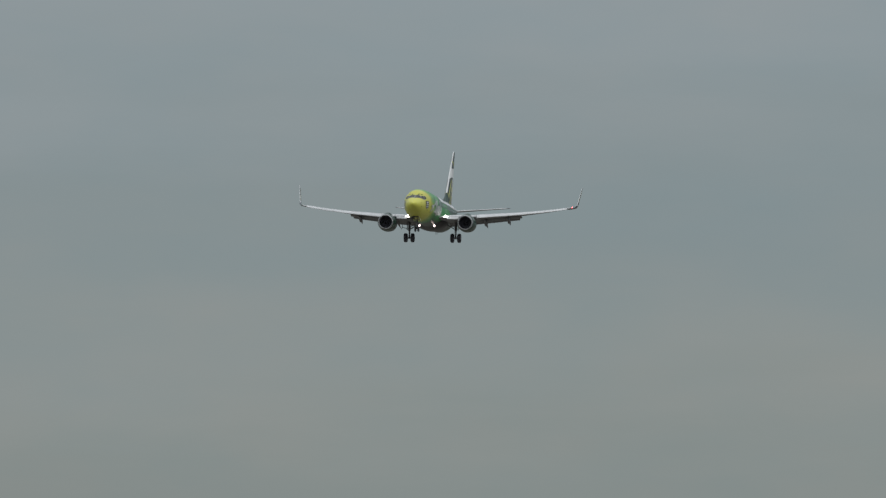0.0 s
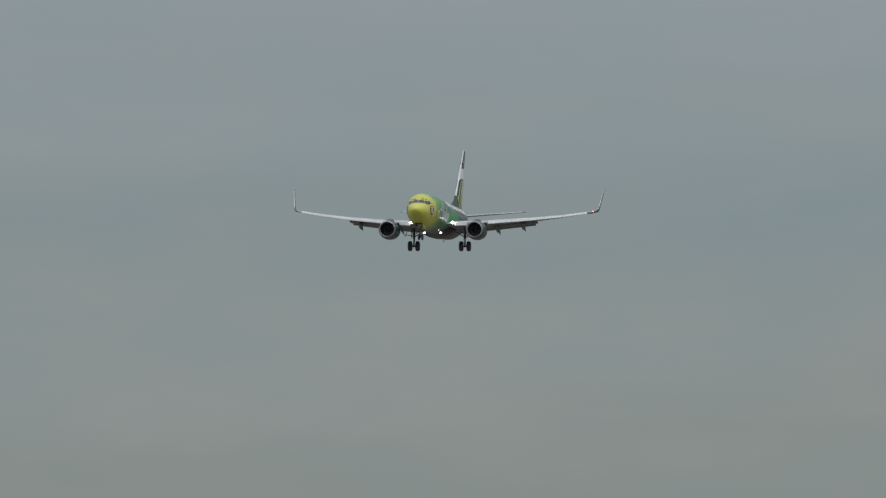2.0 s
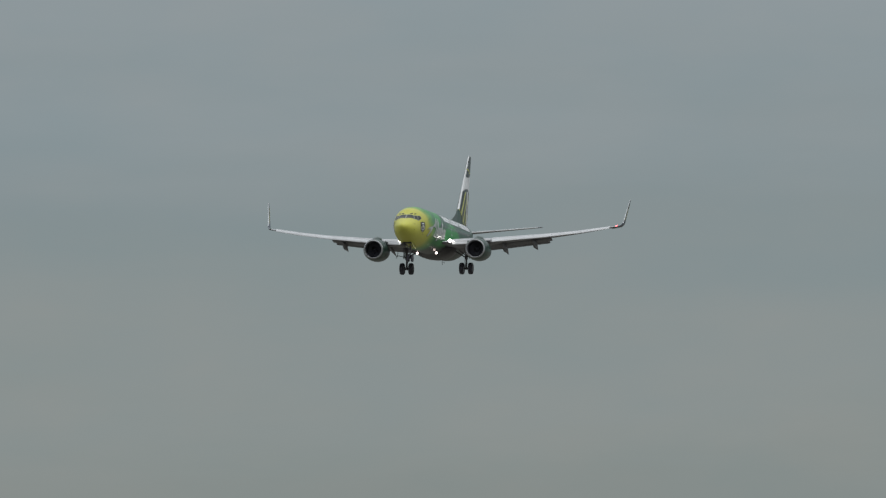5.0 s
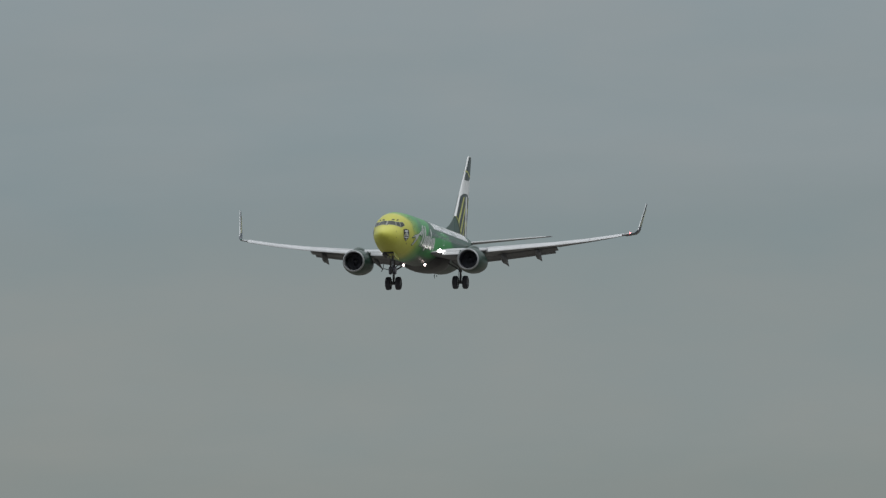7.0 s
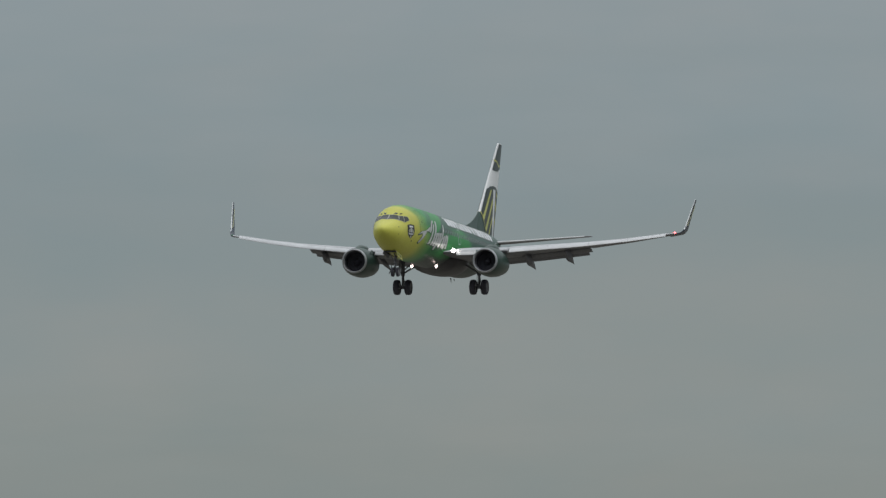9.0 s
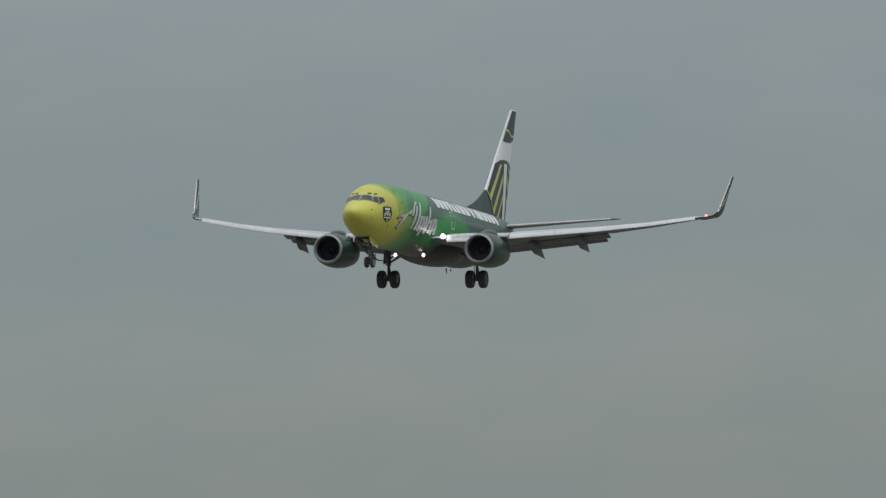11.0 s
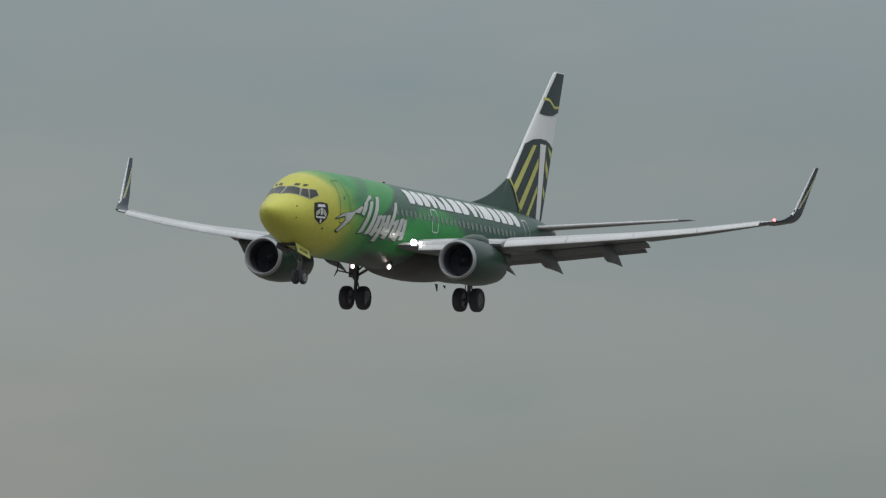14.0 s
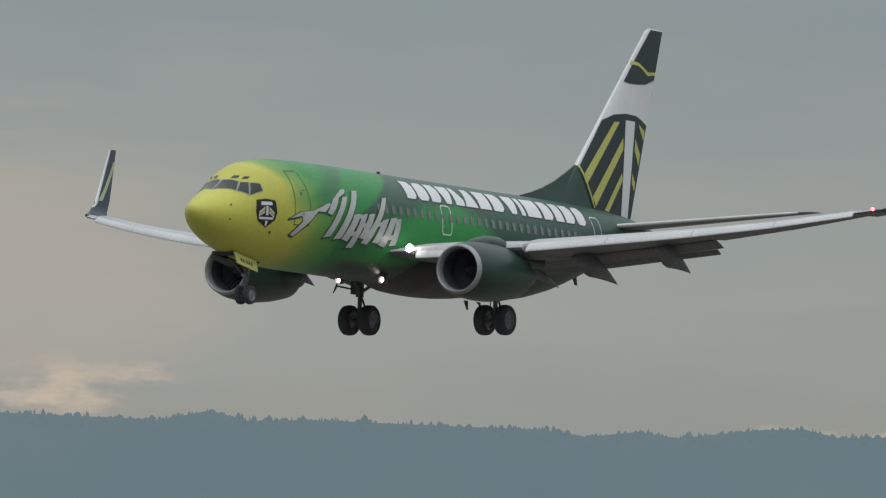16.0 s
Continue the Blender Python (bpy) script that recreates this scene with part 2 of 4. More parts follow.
DOOR_SEAM = plain("door_seam", (0.05, 0.15, 0.05), 0.5)
FRAME_GREY = plain("window_frame_grey", (0.33, 0.34, 0.29), 0.4, 0.2)
BLACK = plain("badge_black", (0.015, 0.017, 0.018), 0.45)
LAMP_WHITE = glow("landing_lamp", (1.0, 0.95, 0.88), 14.0)
LAMP_WARM = glow("belly_lamp", (1.0, 0.80, 0.74), 6.0)
LAMP_RED = glow("red_lamp", (1.0, 0.12, 0.13), 6.0)
LAMP_GREEN = plain("green_lamp_glass", (0.03, 0.14, 0.08), 0.2, 0, 0.3)
BEACON = plain("beacon_glass", (0.09, 0.02, 0.02), 0.3)
# distance haze is put into the forest's colour as a blue-grey emission
HAZE_GLOW = Nodes("far_forest_haze_glow", 0.95)
HAZE_GLOW.put(HAZE_GLOW.bsdf.inputs["Emission Color"], HAZE_GLOW.mix(HAZE_GLOW.noise(0.012), (0.122, 0.173, 0.203), (0.150, 0.202, 0.228)))
HAZE_GLOW.bsdf.inputs["Emission Strength"].default_value = 0.95
HAZE_GLOW.bsdf.inputs["Specular IOR Level"].default_value = 0.0
HAZE_GLOW = HAZE_GLOW.finish((0.014, 0.020, 0.018), 0.1, 0.0, 0.02)
GRASS = plain("dry_grass", (0.180, 0.168, 0.140), 0.95, 0, 0, 0.25, 0.0, 0.2)

# ---- mesh helpers ----


def build(verts, faces):
    bm = bmesh.new()
    vs = [bm.verts.new(v) for v in verts]
    for f in faces:
        bm.faces.new([vs[i] for i in f])
    return bm


def part(name, bm, material, parent, label="", angle=35, recalc=True):
    """Links a bmesh as one mesh object under a thing or a part."""
    if recalc:
        bmesh.ops.recalc_face_normals(bm, faces=bm.faces)
    for f in bm.faces:
        f.smooth = True
    me = bpy.data.meshes.new(name)
    bm.to_mesh(me)
    bm.free()
    me.set_sharp_from_angle(angle=radians(angle))
    for m in material if isinstance(material, (list, tuple)) else [material]:
        me.materials.append(m)
    ob = new(name, me)
    ob.parent = parent
    return tagged(ob, label) if label else ob


def loft(rings, cap=True, closed=True):
    """A skin over rings of equal length."""
    n = len(rings[0])
    verts = [v for r in rings for v in r]
    faces = []
    for i in range(len(rings) - 1):
        for j in range(n if closed else n - 1):
            k = (j + 1) % n
            faces.append((i * n + j, i * n + k, (i + 1) * n + k, (i + 1) * n + j))
    if cap:
        faces.append(tuple(range(n)))
        faces.append(tuple(range((len(rings) - 1) * n, len(rings) * n)))
    return build(verts, faces)


def circle(centre, axis, r, n=24, rz=None):
    """Ring of points round an axis; rz squashes it across."""
    a = Vector(axis).normalized()
    side = a.cross(Vector((0, 0, 1)))
    side = Vector((1, 0, 0)) if side.length < 1e-4 else side.normalized()
    top = side.cross(a)
    return [Vector(centre) + side * (r * math.cos(t)) + top * ((rz or r) * math.sin(t)) for t in (2 * math.pi * i / n for i in range(n))]


def rod(p, q, r, r2=None, n=14):
    p, q = Vector(p), Vector(q)
    return loft([circle(p, q - p, r, n), circle(q, q - p, r2 or r, n)])


def joined(*bms):
    out = bmesh.new()
    for b in bms:
        vs = {v: out.verts.new(v.co) for v in b.verts}
        for f in b.faces:
            out.faces.new([vs[v] for v in f.verts])
        b.free()
    return out


def turned(profile, centre, n=40, squash=1.0, flat=1.0):
    """A body turned about the y axis from (y, radius) pairs; flat lowers the underside."""
    rings = []
    for y, r in profile:
        ring = []
        for i in range(n):
            t = 2 * math.pi * i / n
            z = math.sin(t) * r
            ring.append(Vector((centre[0] + math.cos(t) * r * squash, y, centre[2] + (z * flat if z < 0 else z))))
        rings.append(ring)
    return loft(rings, cap=False)


U = [0.5 * (1 - math.cos(math.pi * i / 12)) for i in range(13)]


def foil(u):
    return 5 * (0.2969 * math.sqrt(u) - 0.126 * u - 0.3516 * u * u + 0.2843 * u ** 3 - 0.1036 * u ** 4)


def section(p, chord, thick, aft, normal, camber=0.0):
    """An aerofoil ring: leading edge p, chord along aft, thickness along normal."""
    p, aft, normal = Vector(p), Vector(aft).normalized(), Vector(normal).normalized()
    top = [p + aft * chord * u + normal * chord * (thick * foil(u) + camber * 4 * u * (1 - u)) for u in U]
    low = [p + aft * chord * u - normal * chord * (thick * foil(u) * 0.9 + 0.0015 - camber * 4 * u * (1 - u)) for u in reversed(U[1:-1])]
    return top + low


def mirrored(bm, side):
    if side < 0:
        for v in bm.verts:
            v.co.x = -v.co.x
    return bm


# ---- the fuselage's form: distance from the nose, crown, keel and half width ----
STATIONS = np.array((
    (0, -.42, -.42, 0), (.06, -.28, -.57, .15), (.25, -.12, -.80, .42), (.6, .08, -1.06, .68), (1.0, .28, -1.29, .90),
    (1.6, .58, -1.55, 1.12), (2.2, 1.01, -1.74, 1.26), (2.8, 1.40, -1.88, 1.42), (3.5, 1.62, -1.98, 1.56), (4.5, 1.775, -2.07, 1.74),
    (6, 1.84, -2.13, 1.86), (9, 1.88, -2.13, 1.88), (20.5, 1.88, -2.13, 1.88), (22, 1.88, -2.05, 1.87), (24, 1.88, -1.68, 1.79),
    (26, 1.87, -1.08, 1.58), (28, 1.83, -.40, 1.25), (30, 1.72, .25, .85), (31.5, 1.55, .72, .48), (32.3, 1.40, 1.0, .2)))


def slopes(column):
    x, v = STATIONS[:, 0], STATIONS[:, column]
    h, m = np.diff(x), np.zeros(len(x))
    d = np.diff(v) / h
    m[0], m[-1] = d[0], d[-1]
    for i in range(1, len(x) - 1):
        if d[i - 1] * d[i] > 0:
            m[i] = 3 * (h[i - 1] + h[i]) / ((2 * h[i] + h[i - 1]) / d[i - 1] + (h[i] + 2 * h[i - 1]) / d[i])
    return m


SLOPES = {c: slopes(c) for c in (1, 2, 3)}


def form(y, c):
    x, v, m = STATIONS[:, 0], STATIONS[:, c], SLOPES[c]
    y = min(max(y, x[0]), x[-1])
    i = min(max(int(np.searchsorted(x, y)) - 1, 0), len(x) - 2)
    h = x[i + 1] - x[i]
    s = (y - x[i]) / h
    out = v[i] * (1 + 2 * s) * (1 - s) ** 2 + m[i] * h * s * (1 - s) ** 2 + v[i + 1] * s * s * (3 - 2 * s) + m[i + 1] * h * s * s * (s - 1)
    return float(out) + (0.17 - 0.006 * (y - 5) if c < 3 else 0.0)


def hull(y, a, lift=0.0):
    """The point of the fuselage at distance y from the nose, a radians from the crown to port."""
    top, keel, w = form(y, 1), form(y, 2), form(y, 3)
    mid = keel + 0.53 * (top - keel)
    c = math.cos(a)
    return Vector(((w + lift) * math.sin(a), y, mid + ((top - mid) if c > 0 else (mid - keel)) * c + lift * c))


def hull_angle(y, z):
    top, keel = form(y, 1), form(y, 2)
    mid = keel + 0.53 * (top - keel)
    k = (z - mid) / ((top - mid) if z > mid else (mid - keel))
    return math.acos(min(max(k, -1), 1))


def cut(polys, ys, zs):
    """Flat polygons (y, z), cut along lines so that they can bend."""
    bm = bmesh.new()
    for poly in polys:
        bm.faces.new([bm.verts.new((0, y, z)) for y, z in poly])
    bmesh.ops.triangulate(bm, faces=bm.faces[:])
    for axis, values in (((0, 1, 0), ys), ((0, 0, 1), zs)):
        for v in values:
            bmesh.ops.bisect_plane(bm, geom=bm.verts[:] + bm.edges[:] + bm.faces[:], plane_co=Vector(axis) * v, plane_no=axis)
    return bm


def on_hull(polys, side=1, lift=0.012):
    """Paint, panes and marks laid on the fuselage."""
    ys, zs = [p[0] for q in polys for p in q], [p[1] for q in polys for p in q]
    gap = 0.25 if min(ys) < 7 else 0.8
    bm = cut(polys, np.arange(min(ys) + gap, max(ys), gap), np.arange(min(zs) + 0.1, max(zs), 0.1))
    for v in bm.verts:
        p = hull(v.co.y, hull_angle(v.co.y, v.co.z), lift)
        v.co = Vector((p.x * side, p.y, p.z))
    return bm


def outline(points, w, close=True):
    """Thin strips along a line of (y, z) points."""
    quads = []
    pts = list(points) + ([points[0]] if close else [])
    for (y0, z0), (y1, z1) in zip(pts, pts[1:]):
        d = Vector((y1 - y0, z1 - z0)).normalized()
        n = Vector((-d.y, d.x)) * w / 2
        e = d * w / 2
        quads.append(((y0 - e.x + n.x, z0 - e.y + n.y), (y1 + e.x + n.x, z1 + e.y + n.y), (y1 + e.x - n.x, z1 + e.y - n.y), (y0 - e.x - n.x, z0 - e.y - n.y)))
    return quads


def rounded(y0, z0, y1, z1, r, lean=0.0):
    pts = []
    for cy, cz, a0 in ((y1 - r, z1 - r, 0), (y0 + r, z1 - r, 90), (y0 + r, z0 + r, 180), (y1 - r, z0 + r, 270)):
        for k in range(4):
            a = radians(a0 + 30 * k)
            y, z = cy + r * math.cos(a), cz + r * math.sin(a)
            pts.append((y + lean * (z - z0), z))
    return pts


# ---- ground and distance ----
def ground():
    rings = [[Vector((r * math.cos(2 * math.pi * i / 96), r * math.sin(2 * math.pi * i / 96), 0)) for i in range(96)] for r in (40, 400, 1500, 3000, 4850)]
    bm = loft(rings, cap=False)
    bm.faces.new([v for v in list(bm.verts)[:96]])
    ob = part("ground", bm, GRASS, None, recalc=True)
    for p in ob.data.polygons:
        if p.normal.z < 0:
            p.flip()
    return tagged(ob, "flat dry grass airfield ground reaching the horizon", "ground", kind="structure")


RIDGE = ((-180, .95), (-60, 1.1), (-40, 1.3), (-33.7, 1.355), (-32.9, 1.32), (-32.68, 1.365), (-32.5, 1.315), (-32.2, 1.32), (-31.5, 1.29), (-31.1, 1.275),
         (-30.9, 1.24), (-30.64, 1.265), (-30.46, 1.235), (-30.05, 1.275), (-29.85, 1.275), (-29.7, 1.238), (-29.2, 1.235), (-29.08, 1.20), (-28.8, 1.205),
         (-28.5, 1.225), (-27.95, 1.24), (-27.7, 1.20), (-27.3, 1.18), (-27.14, 1.11), (-26.8, 1.125), (-26.3, 1.12), (-25.8, 1.04), (-20, .9), (60, .8), (180, .95))
FAR = 4300.0


def ridge(az):
    return FAR * math.tan(radians(float(np.interp(az, [p[0] for p in RIDGE], [p[1] for p in RIDGE])))) + EYE[2]


def hills():
    """A forested ridge round the plain; its near slope rolls, its crest carries small firs."""
    azs = list(np.arange(-180, -40, 2.0)) + list(np.arange(-40, -20, 0.05)) + list(np.arange(-20, 180, 2.0))
    rings = []
    for r, share in ((3300, -0.02), (3900, 0.2), (4180, 0.45), (4250, 0.74), (4285, 0.95), (FAR, 1.0), (4600, 0.5)):
        ring = []
        for az in azs:
            a = radians(az)
            wob = noise.noise(Vector((math.cos(a) * r / 160, math.sin(a) * r / 160, share))) * 9 * share * (1 - share) * 4
            ring.append(Vector((math.sin(a) * r, math.cos(a) * r, ridge(az) * share + wob - 0.6)))
        rings.append(ring)
    ob = part("distant_hills", loft(rings, cap=False), HAZE_GLOW, None, angle=80)
    tagged(ob, "forested hills on the horizon, blue-grey haze put in as glow", "hills", kind="structure")
    rng = random.Random(4)
    verts, faces = [], []
    az = -37.0
    while az < -22.5:
        clump = noise.noise(Vector((az * 9.0, 0, 3))) + 0.6 * noise.noise(Vector((az * 31.0, 5, 3)))
        a = radians(az)
        r = FAR + rng.uniform(-14, 6)
        tall = max(-0.5, 0.1 + 1.8 * clump + rng.uniform(-0.35, 0.3) + (rng.uniform(0.3, 0.9) if rng.random() < 0.05 else 0))
        base = ridge(az) * (1 - max(0.0, FAR - r) / 15 * 0.05) - 1.6
        c = Vector((math.sin(a) * r, math.cos(a) * r, base))
        w = rng.choice((rng.uniform(0.35, 0.7), rng.uniform(0.6, 1.1), rng.uniform(0.9, 1.8)))
        for k, (z, s) in enumerate(((0, 1.0), (0.55, 0.74), (0.82, 0.38), (1.0, 0.05))):
            for i in range(5):
                t = 2 * math.pi * i / 5 + k
                verts.append(c + Vector((math.cos(t) * w * s * rng.uniform(0.8, 1.2), math.sin(t) * w * s, (tall + 2.0) * z)))
        b = len(verts) - 20
        for k in range(3):
            for i in range(5):
                j = (i + 1) % 5
                faces.append((b + k * 5 + i, b + k * 5 + j, b + k * 5 + 5 + j, b + k * 5 + 5 + i))
        az += rng.uniform(0.003, 0.010)
    firs = part("ridge_firs", build(verts, faces), HAZE_GLOW, None, recalc=False, angle=180)
    tagged(firs, "fir treetops along the ridge of the hills, haze put in as glow", "trees", kind="stuff")


ground()
hills()

# ---- the airliner: x to port, y aft of the nose, z up ----
plane = new("airliner")
tagged(plane, "green and yellow twin-jet airliner with gear and flaps down, in flight", "airliner")

ys = list(np.geomspace(0.02, 1.0, 18)) + list(np.arange(1.1, 7, 0.12)) + list(np.arange(7, 20.5, 0.9)) + list(np.arange(20.5, 32.3, 0.35)) + [32.3]
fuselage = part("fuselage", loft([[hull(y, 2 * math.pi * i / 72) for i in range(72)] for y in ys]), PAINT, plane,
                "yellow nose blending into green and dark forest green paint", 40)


def pane_on(corners, lift, grow=0.0):
    """A curved pane between four (y, angle) corners of the fuselage."""
    c = [Vector(p) for p in corners]
    mid = sum(c, Vector((0, 0))) / 4
    c = [mid + (p - mid) * (1 + grow) for p in c]
    n = 6
    verts, faces = [], []
    for i in range(n + 1):
        for j in range(n + 1):
            u, v = i / n, j / n
            p = (c[0] * (1 - u) + c[1] * u) * (1 - v) + (c[3] * (1 - u) + c[2] * u) * v
            verts.append(hull(p.x, p.y, lift))
    for i in range(n):
        for j in range(n):
            k = i * (n + 1) + j
            faces.append((k, k + 1, k + n + 2, k + n + 1))
    return build(verts, faces)


def cockpit_windows():
    def ang(x, y, z):
        top, keel, w = form(y, 1), form(y, 2), form(y, 3)
        mid = keel + 0.53 * (top - keel)
        return (y, math.atan2(x / w, (z - mid) / (top - mid)))
    panes = (((.05, 1.32, .62), (.05, 1.90, .97), (.61, 2.05, .93), (.74, 1.72, .60)),
             ((.79, 1.75, .58), (.69, 2.08, .90), (.88, 2.31, .91), (1.07, 2.06, .48)),
             ((1.11, 2.12, .46), (.94, 2.36, .90), (1.13, 2.68, .89), (1.26, 2.68, .65)),
             ((.30, 2.04, 1.06), (.32, 2.21, 1.19), (.54, 2.31, 1.18), (.52, 2.16, 1.08)),
             ((.64, 2.21, 1.03), (.66, 2.38, 1.14), (.82, 2.53, 1.13), (.79, 2.38, 1.05)))
    for side in (1, -1):
        for k, quad in enumerate(panes):
            c = [ang(*q) for q in quad]
            if k < 3:
                part("window_frame", mirrored(pane_on(c, 0.008, 0.17), side), FRAME_GREY, fuselage, "pale grey cockpit window frame")
            part("cockpit_window", mirrored(pane_on(c, 0.016), side), PANE, fuselage, "dark cockpit glass pane")


def cabin_windows():
    for side in (1, -1):
        for k in range(34):
            y = 9.8 + 0.508 * k
            if y > 24.3:
                continue
            z = 0.53
            part("cabin_window", on_hull([rounded(y - 0.12, z - 0.17, y + 0.12, z + 0.17, 0.09)], side, 0.013), CABIN_PANE, fuselage, "grey oval cabin window pane")


def doors():
    for side in (1, -1):
        part("front_door", on_hull(outline(((4.27, 1.48), (4.95, 1.52), (5.12, .35), (5.12, -.45), (4.28, -.45), (4.24, .3)), 0.03), side), DOOR_SEAM, fuselage, "dark seam of the closed front door")
        part("exit_door", on_hull(outline(rounded(14.22, -.10, 14.88, .96, .14, .06), 0.045), side), SILVER_WHITE, fuselage, "white outline of the closed overwing exit")
        part("rear_door", on_hull(outline(rounded(25.75, -.2, 26.4, 1.36, .12), 0.04), side), SILVER_WHITE, fuselage, "pale outline of the closed rear door")
        part("door_window", on_hull([rounded(4.60, .62, 4.70, .76, .04)], side, 0.016), CABIN_PANE, fuselage, "small grey door window pane")
        part("door_handle", on_hull([rounded(4.76, .80, 4.90, .83, .012)], side, 0.016), SEAM, fuselage)


def title_marks():
    """The club's title as plain white blocks with clipped corners, with no lettering."""
    clipped = ((0, .2), (.18, 0), (.82, 0), (1, .2), (1, .8), (.82, 1), (.18, 1), (0, .8))
    round_end = ((0, 0), (.80, 0), (1, .22), (1, .78), (.80, 1), (0, 1))
    bar = ((0, 0), (1, 0), (1, 1), (0, 1))
    keel = ((.26, 0), (.74, 0), (1, .72), (1, 1), (0, 1), (0, .72))
    ramp = ((0, 0), (1, 0), (1, .34), (.46, 1), (0, 1))
    roof = ((0, 0), (1, 0), (.74, 1), (.26, 1))
    blocks = ((12.2, .78, round_end), (13.02, .88, clipped), (13.96, .80, round_end), (14.80, .84, keel), (15.70, .70, ramp), (16.40, .96, roof), (17.42, .92, bar), (18.42, .88, round_end),
              (19.5, .84, keel), (20.44, .33, bar), (20.86, 1.12, bar), (22.06, .80, round_end), (22.95, .66, bar), (23.70, .78, round_end), (24.56, .78, clipped))
    for side in (1, -1):
        for y, w, shape in blocks:
            lo, hi = 1.07 - 0.012 * max(0, y - 17), 1.715 - 0.009 * max(0, y - 17)

            def at(u, v):
                return (y + w * (0.04 + 0.90 * u) + 0.22 * (v - 0.5), lo + (hi - lo) * v)
            shade = [(a + 0.05, b - 0.035) for a, b in (at(u, v) for u, v in shape)]
            part("title_shade", on_hull([shade], side, 0.012), FIN_DARK, fuselage, "dark offset edge of a title block")
            part("title_block", on_hull([[at(u, v) for u, v in shape]], side, 0.018), SILVER_WHITE, fuselage, "white painted title block")


def logo_marks():
    """The airline's mark as plain jagged white strokes with dark edges, not lettered."""
    strokes = (
        ((3.98, -.26), (4.55, .02), (5.3, .12), (6.05, .12), (6.45, .44), (6.25, .46), (5.75, .28), (5.2, -.25), (4.4, -.86), (4.22, -.80), (4.75, -.30), (4.95, -.05), (4.5, -.14)),
        ((6.2, .10), (6.6, .62), (7.3, 1.02), (7.62, 1.06), (7.55, .92), (7.05, .72), (6.75, .28), (6.5, .05)),
        ((7.35, .75), (7.62, .80), (6.62, -.70), (6.25, -.78)),
        ((8.15, 1.04), (8.42, 1.06), (7.35, -.72), (6.95, -.80)),
        ((8.12, .18), (8.45, .24), (7.85, -.80), (7.5, -.74)),
        ((8.62, .20), (8.90, .28), (8.30, -1.0), (7.98, -1.02)),
        ((9.12, .26), (9.42, .30), (8.95, -.66), (8.62, -.62)),
        ((10.2, .92), (10.42, .96), (9.2, -.82), (8.85, -.80)),
        ((10.05, .10), (10.38, .20), (9.95, -.74), (9.60, -.72)),
        ((10.62, .22), (10.95, .28), (10.40, -.84), (10.05, -.78)),
        ((11.0, .20), (11.25, .26), (11.12, -.72), (10.80, -.76)),
        ((8.05, .16), (8.72, .22), (8.60, .08), (7.98, .02)),
        ((7.70, -.52), (8.20, -.42), (8.10, -.58), (7.60, -.66)),
        ((8.72, -.12), (9.26, .02), (9.16, -.16), (8.66, -.28)),
        ((9.70, -.05), (10.22, .16), (10.14, 0), (9.62, -.20)),
        ((10.10, -.48), (10.98, -.34), (10.92, -.52), (10.02, -.64)))
    for side in (1, -1):
        for s in strokes:
            if len(s) == 4:
                s = tuple((y + (0.045 if k in (1, 2) else -0.045), z) for k, (y, z) in enumerate(s))
            ring = [tuple((y - .03, z - .03) for y, z in q) for q in outline(s, 0.085)]
            part("logo_edge", on_hull([s] + ring, side, 0.014), SEAM, fuselage, "dark edge of a logo stroke")
            part("logo_stroke", on_hull([s], side, 0.022), LOGO_WHITE, fuselage, "white jagged logo stroke")


def badges():
    shield = ((2.32, .30), (2.78, .37), (3.22, .33), (3.33, -.1), (3.24, -.38), (2.86, -.66), (2.38, -.42), (2.26, -.1))
    for side in (1, -1):
        part("badge", on_hull([shield], side, 0.012), BLACK, fuselage, "black shield badge on the nose")
        part("badge_mark", on_hull([((2.50, .12), (3.05, .15), (3.02, .27), (2.52, .25))], side, 0.02), SILVER_WHITE, fuselage)
        part("badge_mark", on_hull([((2.74, .10), (2.84, .10), (2.86, -.22), (2.75, -.22))], side, 0.02), SILVER_WHITE, fuselage)
        for k in range(3):
            for d in (-1, 1):
                y = 2.79 + d * 0.1
                part("badge_mark", on_hull([((y, .08 - .08 * k), (y + d * .28, -.12 - .06 * k), (y + d * .28, -.17 - .06 * k), (y, .03 - .08 * k))], side, 0.02), YELLOW if k == 1 else SILVER_WHITE, fuselage)
        part("badge_mark", on_hull([((2.42, -.30), (3.15, -.28), (3.12, -.36), (2.46, -.38))], side, 0.02), SILVER_WHITE, fuselage)
        part("badge_mark", on_hull([((2.76, -.42), (2.90, -.42), (2.86, -.6), (2.80, -.6))], side, 0.02), SILVER_WHITE, fuselage)


